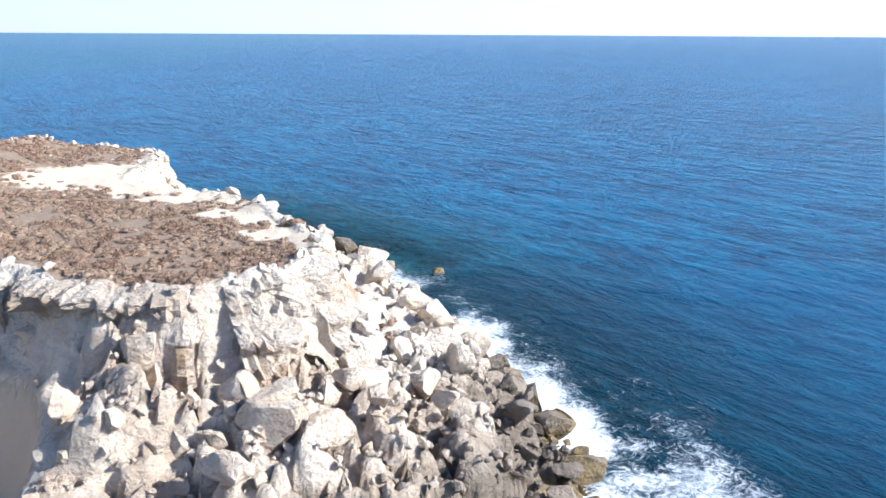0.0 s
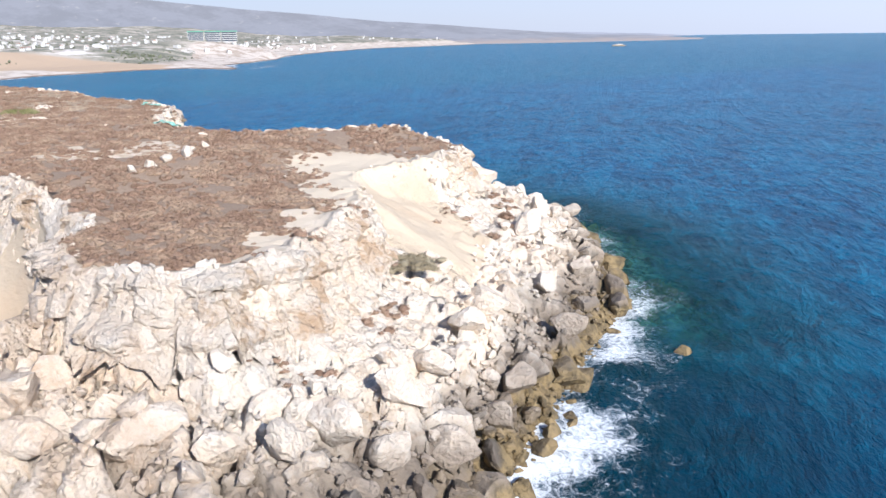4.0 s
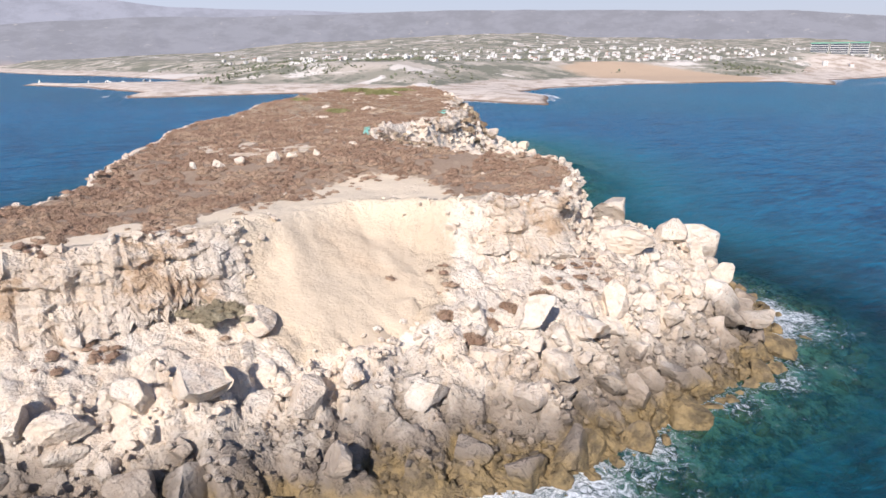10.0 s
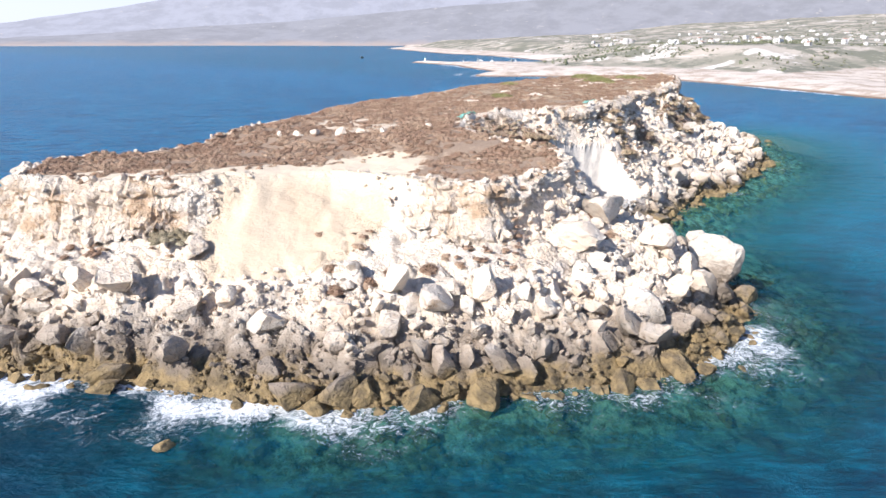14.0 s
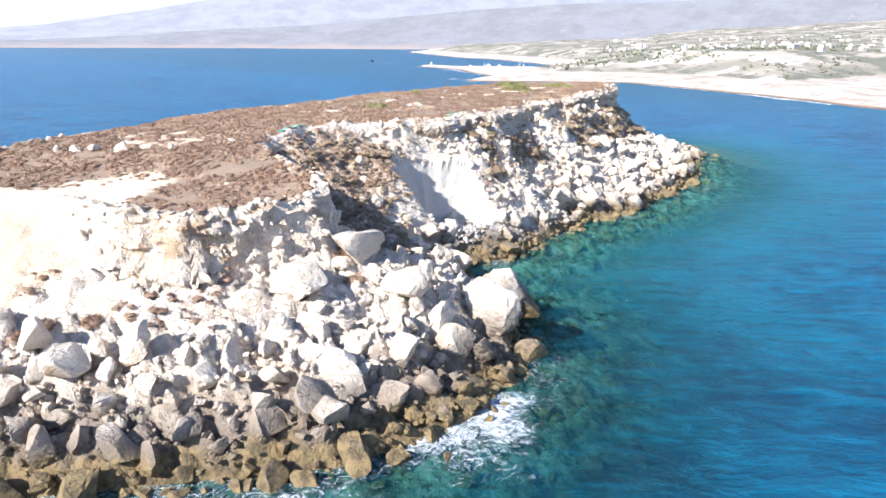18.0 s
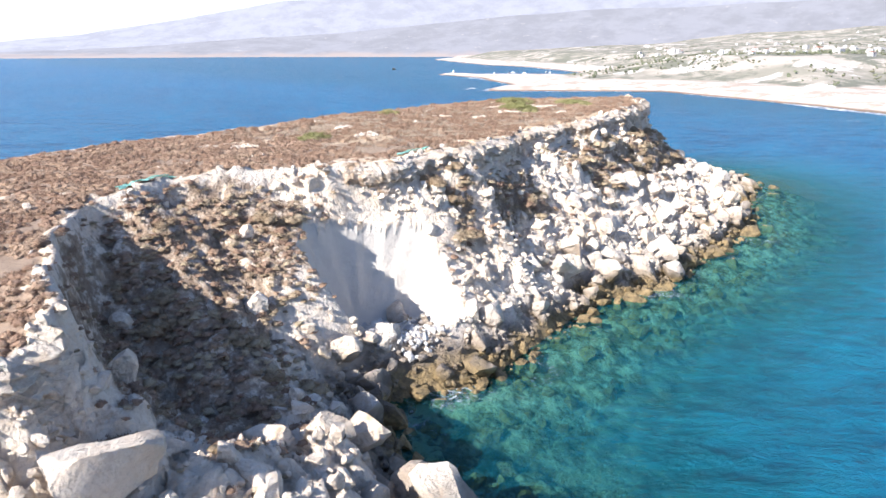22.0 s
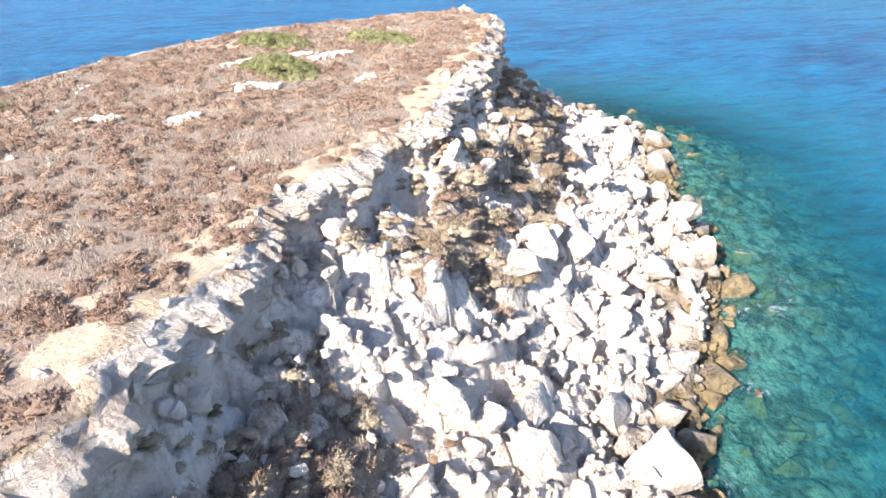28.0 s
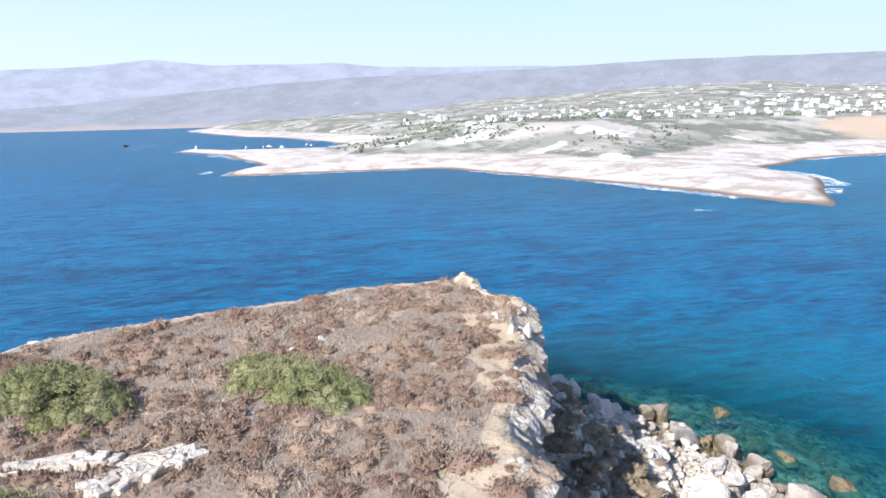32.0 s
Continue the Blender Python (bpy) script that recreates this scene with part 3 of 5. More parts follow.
def cliff_face():
    """The broken rock wall under the rim, with ledges and small overhangs."""
    ring = np.array(RIM + RIM[:1], float)
    seg = np.hypot(*np.diff(ring, axis=0).T)
    along = np.concatenate([[0], np.cumsum(seg)])
    s = np.arange(0, along[-1], 0.36)
    px, py = np.interp(s, along, ring[:, 0]), np.interp(s, along, ring[:, 1])
    for _ in range(12):
        px, py = (np.roll(px, 1) + 2 * px + np.roll(px, -1)) / 4, (np.roll(py, 1) + 2 * py + np.roll(py, -1)) / 4
    tx, ty = np.roll(px, -3) - np.roll(px, 3), np.roll(py, -3) - np.roll(py, 3)
    ln = np.hypot(tx, ty) + 1e-9
    nx, ny = ty / ln, -tx / ln
    for _ in range(8):                     # slide to the true edge of the plateau
        d = lookup(DT, px, py)
        px, py = px + np.clip(d, -1, 1) * nx * 0.8, py + np.clip(d, -1, 1) * ny * 0.8
    top, foot = lookup(Z, px - 1.2 * nx, py - 1.2 * ny), lookup(Z, px + 2.3 * nx, py + 2.3 * ny)
    drop = top - foot
    lee_rim = (px < -100) & (py > 60)
    south = (px > -32) & (px < -20) & (py < 52)
    east = (px > -44) & ~south
    rows, n = [], 22
    for k in range(n):
        f = k / (n - 1)
        z = top - 0.05 - f * (drop + 0.4)
        g1, v1, l1 = cobbles(s + 0.6 * fbm(s, z, 2, 2, 5), z * 1.5, 2.6, 11)
        g2, v2, l2 = cobbles(s, z * 2.0, 1.0, 13)
        push = 0.15 + 1.6 * l1 + 0.8 * l2 + 1.5 * (v1 - 0.35) * smooth(0, 0.25, g1) + 0.6 * (v2 - 0.4) * smooth(0, 0.3, g2) + 3.0 * (fbm(s, z, 6, 3, 17) - 0.5)
        push = np.where(lee_rim, (0.65 * push + 0.35) * smooth(0.0, 0.16, f), push)
        ledge = 1.5 * (fbm(z + 0.12 * s, s * 0.06, 1.3, 3, 23) - 0.5) + 2.6 * (fbm(s, s * 0, 11, 3, 25) - 0.5)
        push = np.where(east, 0.6 * push + 0.1 + ledge * smooth(0, 0.2, f) + 1.6 * f, push)
        push = push + np.where(south, 1.2 * smooth(0.0, 0.1, f) - 3.0 * smooth(0.25, 0.5, f), 0)
        push = push - 0.3 + np.where(lee_rim, 0.2, 1.5) * f ** 1.5 + 0.7 * (f < 0.35) * smooth(0.0, 0.12, f) * (0.25 + 0.75 * smooth(-44, -60, px))
        if k == 0:
            push = push * 0 - 0.3
        rows.append(np.stack([px + push * nx, py + push * ny, z], 1))
    faces = grid_faces(len(s), n)
    col = faces[:, 0] % len(s)
    shape_ok = (drop > 1.6) & (lookup(CHUTE, px, py) < 0.45) & (lookup(GULLY, px, py) < 0.22) & ~(east & (fbm(s, s * 0, 8, 3, 27) < 0.42))
    return mesh_from("cliff", np.concatenate(rows), faces[shape_ok[col]], CLIFF, False)


tagged(new("cliff", cliff_face()), "fractured pale limestone cliff with ledges under the rim", "cliff", kind="structure")


# ---- the sea, one sheet to the horizon ----
COASTLINE = [(-4900, -4700), (-3600, -3500), (-2900, -2500), (-2200, -1750), (-1700, -1400), (-1235, -830), (-1150, -660), (-1000, -485),
             (-930, -400), (-800, -350), (-770, -440), (-795, -525), (-760, -515), (-700, -390), (-590, -265), (-505, -232), (-530, -200), (-560, -150), (-577, -110),
             (-535, -30), (-505, 20), (-465, 66), (-445, 100), (-485, 99), (-545, 100), (-610, 80), (-680, 100), (-770, 190), (-825, 300),
             (-830, 360), (-750, 385), (-880, 430), (-1060, 590), (-1260, 720), (-1500, 950), (-1850, 1340), (-2100, 1900), (-2800, 2900),
             (-3600, 4100), (-4300, 4880), (-4900, 4890)]
def spread(fine0, fine1, step, far0, far1):
    mid = np.arange(fine0, fine1, step)
    a, b, s = [], [], step
    v = fine0
    while v > far0:
        s *= 1.16
        v -= s
        a.append(max(v, far0))
    v, s = fine1, step
    while v < far1:
        s *= 1.16
        v += s
        b.append(min(v, far1))
    return np.array(a[::-1] + list(mid) + b)


wx, wy = spread(-262, 40, 1.1, -4900, 4900), spread(-18, 156, 1.1, -4900, 4900)
WX, WY = np.meshgrid(wx, wy)
wd = distance(SHORE, WX, WY) + 3.0 * (fbm(WX, WY, 14, 3, 21) - 0.5)
WZ = 0.30 * (fbm(WX * 0.6 + WY, WY * 0.6 - WX, 9, 3, 81) - 0.5) * smooth(260, 60, -wd)
open_sea = smooth(0, 900, -distance(COASTLINE, WX, WY))
WZ = WZ + 21 * smooth(2300, 4900, np.hypot(WX + 80, WY - 90)) * open_sea      # its far rim stands for the true horizon
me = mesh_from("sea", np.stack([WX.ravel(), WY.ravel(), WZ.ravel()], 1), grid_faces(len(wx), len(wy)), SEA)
lee = smooth(-70, -100, WX) * smooth(40, 80, WY)
reach = 27 + 5 * lee
reef = fbm(WX, WY, 12, 4, 91)
attribute(me, "lee", lee)
windward = smooth(-40, -12, WX) * smooth(108, 88, WY)
attribute(me, "clear", smooth(reach, 1.0, -wd) * (0.75 + 0.15 * lee - 0.5 * windward))
attribute(me, "windward", windward)
attribute(me, "shallow", smooth(55 + 20 * lee, 4, -wd) * (0.85 + 0.15 * lee + 0.1 * windward) + 0.45 * smooth(-260, -330, WX) * smooth(260, 120, WX + 600 - 0.2 * WY))
exposed = smooth(-75, -50, WX) * smooth(20, 40, WY) + 0.35 * smooth(-30, -60, WX)
attribute(me, "foam", smooth(13.0 + 12 * near(WX, WY, 8, 50, 26), 0.5, -wd) * exposed * (1 - 0.45 * smooth(95, 118, WY)) * smooth(-3, -1, -wd) * (1 + 0.55 * near(WX, WY, 6, 46, 20)))
tagged(new("sea", me), "deep blue sea, turquoise in the shallows, white foam on rocks", "sea", kind="structure")


# ---- the mainland ----
lx = np.concatenate([np.arange(-3200, -1500, 34.0), np.arange(-1500, -430, 8.0)])
ly = np.concatenate([np.arange(-4890, -700, 34.0), np.arange(-700, 800, 8.0), np.arange(800, 4890, 34.0)])
LX, LY = np.meshgrid(lx, ly)


def coast(x, y):
    d = distance(COASTLINE, x, y) + 14 * (fbm(x, y, 60, 3, 101) - 0.5)
    bench = 2.0 + 3.0 * smooth(0, 60, d) + 19 * smooth(60, 210, d) + 14 * smooth(210, 600, d) + 52 * smooth(600, 1500, d)
    hill = 0.5 + fbm(x, y, 420, 4, 111)
    z = bench * (0.45 + 0.55 * hill) + 40 * smooth(1300, 2600, d) * hill
    z = z + 6 * smooth(30, 200, d) * (fbm(x, y, 70, 4, 121) - 0.5) + 20 * near(x, y, -1180, 545, 95)
    return np.where(d > 0, z * smooth(-1, 14, d) + 0.2, np.maximum(d * 0.5, -6)), d


LZ, LD = coast(LX, LY)
me = mesh_from("mainland", np.stack([LX.ravel(), LY.ravel(), LZ.ravel()], 1), grid_faces(len(lx), len(ly)), COAST)
attribute(me, "beach", smooth(120, 30, LD - 70 * smooth(420, 520, LY)))
attribute(me, "bluff", near(LX, LY, -772, -308, 45) + near(LX, LY, -1013, -473, 70) + 0.8 * near(LX, LY, -727, -44, 26) + 0.8 * near(LX, LY, -690, -200, 20))
attribute(me, "field", near(LX, LY, -900, 200, 90) + near(LX, LY, -860, 290, 60))
tagged(new("mainland", me), "pale dry mainland coast rising to hazy hills", "coast", kind="structure")


def hills(name, material, r, profile, seed, label):
    az = np.arange(30, 178, 0.25)
    el = np.interp(az, *np.array(profile).T) + 0.25 * (fbm(az, az * 0, 5, 4, seed) - 0.5)
    rows = []
    for k in np.linspace(0, 1, 14):
        rr = r * (0.84 + 0.16 * k)
        h = np.maximum(36 + rr * np.tan(np.radians(el)), 1) * k ** 0.8 * (1 - 0.35 * (1 - k) * fbm(az * 6, az * 0 + k * 9, 5, 3, seed + 3)) - 8 * (1 - k)
        rows.append(np.stack([-80 - rr * np.sin(np.radians(az)), 90 + rr * np.cos(np.radians(az)), h], 1))
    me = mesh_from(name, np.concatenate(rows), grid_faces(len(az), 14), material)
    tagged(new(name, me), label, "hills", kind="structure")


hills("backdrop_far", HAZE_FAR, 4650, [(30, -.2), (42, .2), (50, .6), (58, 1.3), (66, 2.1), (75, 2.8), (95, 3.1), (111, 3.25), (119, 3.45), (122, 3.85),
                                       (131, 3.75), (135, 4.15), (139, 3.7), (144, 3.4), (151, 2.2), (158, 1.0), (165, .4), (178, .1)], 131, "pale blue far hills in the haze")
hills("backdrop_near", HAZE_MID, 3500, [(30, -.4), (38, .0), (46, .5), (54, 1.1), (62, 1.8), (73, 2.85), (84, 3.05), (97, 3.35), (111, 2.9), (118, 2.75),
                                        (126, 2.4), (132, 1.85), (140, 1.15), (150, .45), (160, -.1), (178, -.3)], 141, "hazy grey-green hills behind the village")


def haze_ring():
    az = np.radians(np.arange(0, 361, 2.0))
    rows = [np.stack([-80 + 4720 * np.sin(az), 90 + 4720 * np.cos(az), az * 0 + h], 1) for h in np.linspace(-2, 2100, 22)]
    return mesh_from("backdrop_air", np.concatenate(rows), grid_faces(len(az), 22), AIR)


tagged(new("backdrop_air", haze_ring()), "glowing shell standing for bright haze low over the sea horizon", "haze", kind="structure").visible_shadow = False


def surf():
    """Broken white surf along the mainland's edge."""
    line = np.array(COASTLINE[4:37], float)
    seg = np.hypot(*np.diff(line, axis=0).T)
    along = np.concatenate([[0], np.cumsum(seg)])
    s = np.arange(0, along[-1], 5.0)
    px, py = np.interp(s, along, line[:, 0]), np.interp(s, along, line[:, 1])
    tx, ty = np.gradient(px), np.gradient(py)
    ln = np.hypot(tx, ty) + 1e-9
    nx, ny = -ty / ln, tx / ln                # to the land
    for _ in range(10):
        d = coast(px, py)[1]
        px, py = px - np.clip(d, -5, 5) * nx * 0.7, py - np.clip(d, -5, 5) * ny * 0.7
    rows = []
    for k in range(4):
        off = -(k / 3) * (2 + 13 * fbm(s, s * 0, 45, 3, 201) ** 2) + 1.5
        rows.append(np.stack([px + off * nx, py + off * ny, 0.16 + 0 * s], 1))
    faces = grid_faces(len(s), 4)
    live = fbm(s, s * 0, 60, 4, 203) > 0.40
    return mesh_from("surf", np.concatenate(rows), faces[live[faces[:, 0] % len(s)]], FOAM)


def make_foam_material():
    m = Nodes("sea_foam")
    m.finish((0.84, 0.86, 0.87), 0.9)
    gone = m.t.nodes.new("ShaderNodeBsdfTransparent")
    lacy = m.t.nodes.new("ShaderNodeMixShader")
    m.put(lacy.inputs[0], m.span(m.math("ADD", m.noise(0.22, 7, 0.75, None, 1.2), m.math("MULTIPLY", m.noise(0.03, 3), 0.3)), 0.58, 0.76, 0.0, 0.9))
    m.t.links.new(gone.outputs[0], lacy.inputs[1])
    m.t.links.new(m.bsdf.outputs[0], lacy.inputs[2])
    m.t.links.new(lacy.outputs[0], m.out.inputs["Surface"])
    return m.mat


FOAM = make_foam_material()
tagged(new("surf", surf()), "broken white surf along the mainland shore", "surf", kind="stuff")


def whitewater(x, y, length, width, turn, seed):
    """A patch of foam over a shoal."""
    a = np.linspace(0, 2 * math.pi, 40, endpoint=False)
    rad = 0.6 + 0.8 * fbm(np.cos(a) * 2 + seed, np.sin(a) * 2, 1.0, 3, seed)
    px, py = length * rad * np.cos(a), width * rad * np.sin(a)
    c, s = math.cos(turn), math.sin(turn)
    v = np.stack([np.r_[0, c * px - s * py] + x, np.r_[0, s * px + c * py] + y, np.full(41, 0.2)], 1)
    f = np.array([[0, 1 + k, 1 + (k + 1) % 40] for k in range(40)])
    tagged(new("whitewater", mesh_from("whitewater", v, f, FOAM)), "white water breaking over a shoal", "foam", kind="stuff")


for k, (x, y, l, w) in enumerate([(-528, -262, 14, 4), (-610, -275, 16, 4), (-690, -400, 12, 4), (-420, 60, 4, 1.5), (-900, -700, 16, 5), 
                                  (-760, 420, 22, 4), (-800, 450, 22, 4), (-980, 560, 20, 4), (-820, -640, 16, 4)]):
    whitewater(x, y, l, w, 0.5 + 0.3 * k, 210 + k)


# ---- stones ----
def ball(level):
    bm = bmesh.new()
    bmesh.ops.create_icosphere(bm, subdivisions=level, radius=1.0)
    v = np.array([p.co[:] for p in bm.verts])
    f = np.array([[p.index for p in q.verts] for q in bm.faces])
    bm.free()
    return v, f


def stone(level, seed, cuts=12):
    """A worn, angular block: a ball cut by planes, with a rough skin."""
    r = np.random.default_rng(seed)
    v, f = ball(level)
    v = v * (1.0, r.uniform(0.7, 1.0), r.uniform(0.6, 0.85))
    for _ in range(cuts):
        n = r.normal(size=3)
        n /= np.linalg.norm(n)
        over = np.maximum(v @ n - r.uniform(0.30, 0.60), 0)
        v = v - 0.98 * over[:, None] * n
    lump = np.array([noise.noise(Vector(p * 1.9 + Vector((seed, 0, 0)))) * 0.07 + noise.noise(Vector(p * 4.5 - Vector((seed, 0, 0)))) * 0.06 + noise.noise(Vector(p * 9 + Vector((0, 0, seed)))) * 0.05
                     - 0.10 * max(0, 0.10 - abs(noise.noise(Vector(p * 2.6 + Vector((0, seed, 0)))))) / 0.10 for p in map(Vector, v)])
    v = v * (1 + lump)[:, None]
    return v / np.abs(v).max(), f


FINE = [stone(3, 100 + k) for k in range(12)]
MIDDLE = [stone(2, 200 + k) for k in range(12)]
SMALL = [stone(1, 300 + k, 6) for k in range(8)]


def turns(n, lean=0.5):
    """Random turns, mostly about the upright."""
    out = []
    for _ in range(n):
        e = Euler((rng.normal(0, lean), rng.normal(0, lean), rng.uniform(0, 6.283)))
        out.append(np.array(e.to_matrix()))
    return np.array(out)


def heap(name, kinds, places, sizes, material, label, category, flat=True, lean=0.5):
    """Many alike pieces in one mesh."""
    if not len(places):
        return None
    vs, fs, base = [], [], 0
    rot = turns(len(places), lean)
    pick = rng.integers(0, len(kinds), len(places))
    for p, s, r, k in zip(places, sizes, rot, pick):
        v, f = kinds[k]
        vs.append((v * s) @ r.T + p)
        fs.append(f + base)
        base += len(v)
    ob = new(name, mesh_from(name, np.concatenate(vs), np.concatenate(fs), material, not flat))
    if not flat and lean > 0.2:
        ob.data.set_sharp_from_angle(angle=radians(28))
    return tagged(ob, label, category, kind="stuff")


def scatter(n, weight, box=(-262, 40, -20, 150)):
    """Random places in the plan, kept by a weight between 0 and 1."""
    x, y = rng.uniform(box[0], box[1], n), rng.uniform(box[2], box[3], n)
    keep = rng.uniform(0, 1, n) < lookup(weight, x, y)
    return x[keep], y[keep]


calm = np.clip(CHUTE * 1.2, 0, 1) * smooth(0.5, 0.4, U) + SCAR * (Z > 3.0) + np.clip(GULLY * 1.3, 0, 1) * smooth(0.8, 0.65, U)
east_end = smooth(-55, -42, X) * smooth(48, 58, Y) - 0.6 * smooth(-36, -28, X) * smooth(56, 46, Y)
TALUS = smooth(0.22 + 0.2 * east_end, 0.42 + 0.16 * east_end, U) * (DS > -1.5) * np.clip(1 - calm, 0, 1)
seen_side = smooth(-14, 30, Y + 0.35 * np.minimum(X, 0) * (X > -60)) * ((Y > 44) | (X > -26))
TALUS = TALUS * seen_side
north_scree = smooth(-104, -112, X) * (Y > 60)
grove = north_scree * smooth(0.45, 0.34, U) * smooth(0.38 - (0.10 * smooth(-140, -160, X) + 0.16 * smooth(-172, -190, X)), 0.48 - (0.10 * smooth(-140, -160, X) + 0.16 * smooth(-172, -190, X)), fbm(X, Y, 9, 3, 71))
TALUS = TALUS * (1 - 0.8 * grove) * (1 - north_scree * smooth(0.50, 0.36, U + 0.12 * (fbm(X, Y, 8, 3, 153) - 0.5)) * (0.65 + 0.35 * smooth(-170, -185, X)))
UNDER = (DS < 0) * smooth(-27, -2, DS) * ((Y > 60) | (X > -10)) * 0.5

# Large boulders whose places can be told one by one: x, y, width.
HEADLAND = [(-50, 111, 7.5), (-58, 110, 6.9), (-58, 117, 5.9), (-59, 121, 4.4), (-45, 120, 6.6), 
            (-74, 108, 4.7), (-54, 120, 3.6), (-51, 125, 3.2), (-57, 126, 3.6), (-28, 103, 4.3), (-24, 110, 3.4),
            (-28, 114, 4.6), (-38, 119, 4.0), (-33, 116, 3.4), (-48, 124, 4.6), (-41, 124, 5.0), (-69, 120, 4.0), (-66, 113, 3.4)]
EAST = [(-19, 100, 4.9), (-10, 76, 6.0), (-19, 77, 4.4), (-14, 83, 4.2), (-16, 104, 4.8), (-5, 82, 5.0), (-9, 87, 4.4), (-14, 96, 4.1),
        (-5, 68, 4.4), (-3, 63, 5.0), (-2, 97, 2.6), (-17, 92, 5.2), (-17, 86, 3.0), (-21, 41, 3.3), (-23, 38, 3.0), (-13, 37, 4.9), (-9, 44, 3.9),
        (-5, 51, 3.8), (5, 61, 4.5), (-7, 42, 4.0), (-2, 48, 3.7), (4, 53, 5.2), (1, 62, 4.5), (-1, 69, 3.4), (-4, 74, 4.6), (0, 44, 3.6)]
LEE = [(-87, 99, 3.4), (-84, 101, 2.4), (-81, 90, 3.6), (-83, 85, 2.0), (-85, 82, 2.0), (-70, 86, 2.8), (-65, 96, 4.3), (-114, 99, 3.0),
       (-146, 99, 6.8), (-122, 102, 3.2), (-98, 103, 2.5), (-127, 98, 3.8), (-124, 95, 4.1), (-137, 99, 4.8), (-183, 97, 3.5), (-166, 102, 3.1),
       (-138, 88, 4.8), (-125, 90, 2.6), (-126, 82, 2.6), (-108, 92, 2.4), (-161, 79, 4.0), (-143, 83, 2.5), (-170, 82, 4.4), (-164, 99, 2.4),
       (-146, 91, 3.2), (-154, 91, 3.2), (-178, 77, 3.6), (-197, 71, 2.0), (-201, 73, 2.2), (-225, 86, 2.4), (-221, 90, 3.2), (-209, 91, 2.3)]
fine_meshes = [mesh_from("boulder", v, f, ROCK, True) for v, f in FINE]
for me in fine_meshes:
    me.set_sharp_from_angle(angle=radians(28))


def boulder(x, y, width, meshes, label, sink=0.25, tall=1.0):
    z = float(lookup(Z, np.array([x]), np.array([y]))[0])
    ob = new("boulder", meshes[int(rng.integers(len(meshes)))])
    s = width / 2
    ob.matrix_world = Matrix.LocRotScale((x, y, max(z, -0.6) + s * (0.55 - sink)), Euler((rng.normal(0, 0.3), rng.normal(0, 0.3), rng.uniform(0, 6.28))),
                                         (s, s * rng.uniform(0.8, 1.0), s * tall * rng.uniform(0.8, 1.0)))
    return tagged(ob, label, "boulder", "boulders along the island's foot")


for x, y, w in ((-66.6, 122.2, 8.0), (-77.4, 117.4, 6.4)):
    boulder(x, y, w, fine_meshes, "tall pitted limestone block standing in the water", -0.15, 1.45)
for group in (HEADLAND, EAST, LEE):
    for x, y, w in group:
        low = float(lookup(DS, np.array([x]), np.array([y]))[0]) < 5
        w = w * 0.78 if x < -100 and w < 6 else w
        boulder(x, y, w, fine_meshes, "golden-brown wet limestone boulder at the waterline" if low else "large pale limestone boulder on the rubble slope")

for x, y, w in ((-243, 76, 4.6), (-233.5, 83.5, 3.4), (-229, 88.5, 4.2), (-213.5, 95.5, 3.0), (-222, 91, 2.6), (-236, 80.5, 2.2)):
    boulder(x, y, w, fine_meshes, "low golden-brown rock awash off the scree", 0.55, 0.7)
xs, ys = scatter(90000, TALUS * smooth(0.3, 0.6, fbm(X, Y, 16, 3, 151)))
sizes = (0.8 + 1.5 * rng.pareto(2.7, len(xs))) * np.where((xs < -102) & (ys > 60), 0.78, 1.0) * np.where((xs < -180) & (lookup(U, xs, ys) < 0.7), 0.6, 1.0) * np.where((xs > -40) & (ys < 52), 0.78, 1.0)
order = np.argsort(-sizes)
xs, ys, sizes = xs[order], ys[order], np.clip(sizes[order], 0.7, 4.8)
taken, cell = [], {}
for i in range(len(xs)):
    key, ok = (int(xs[i] // 3), int(ys[i] // 3)), True
    for a in (-1, 0, 1):
        for b in (-1, 0, 1):
            for j in cell.get((key[0] + a, key[1] + b), ()):
                if (xs[i] - xs[j]) ** 2 + (ys[i] - ys[j]) ** 2 < (0.36 * (sizes[i] + sizes[j])) ** 2:
                    ok = False
    if ok:
        cell.setdefault(key, []).append(i)
        taken.append(i)
xs, ys, sizes = xs[taken], ys[taken], sizes[taken]
single = min(215, len(xs))
for x, y, w in zip(xs[:single], ys[:single], sizes[:single]):
    boulder(x, y, w, fine_meshes, "weathered grey limestone boulder lying among others", 0.3)
zz = lookup(Z, xs, ys)
rest = np.stack([xs, ys, np.maximum(zz, -0.5) + 0.16 * sizes], 1)[single:]
broad = sizes[single:] > 1.7
heap("boulders", FINE, rest[broad], sizes[single:][broad] / 2, ROCKS, "tumbled pale limestone boulders on the slopes", "boulders", False)
heap("lesser_boulders", MIDDLE, rest[~broad], sizes[single:][~broad] / 2, ROCKS, "smaller angular limestone boulders on the slopes", "boulders", True)

xs, ys = scatter(75000, TALUS * 0.9)
sizes = rng.uniform(0.25, 0.8, len(xs))
heap("rubble", SMALL, np.stack([xs, ys, lookup(Z, xs, ys) + 0.1], 1), sizes / 2 * 1.2, ROCKS, "small broken limestone rubble between boulders", "rubble")

xs, ys = scatter(12000, UNDER)
sizes = rng.uniform(0.5, 2.6, len(xs)) ** 1.2
heap("sunken_boulders", SMALL, np.stack([xs, ys, np.minimum(lookup(Z, xs, ys), -0.25 * sizes)], 1), sizes / 2, ROCKS, "dark algae-covered boulders under shallow water", "boulders")

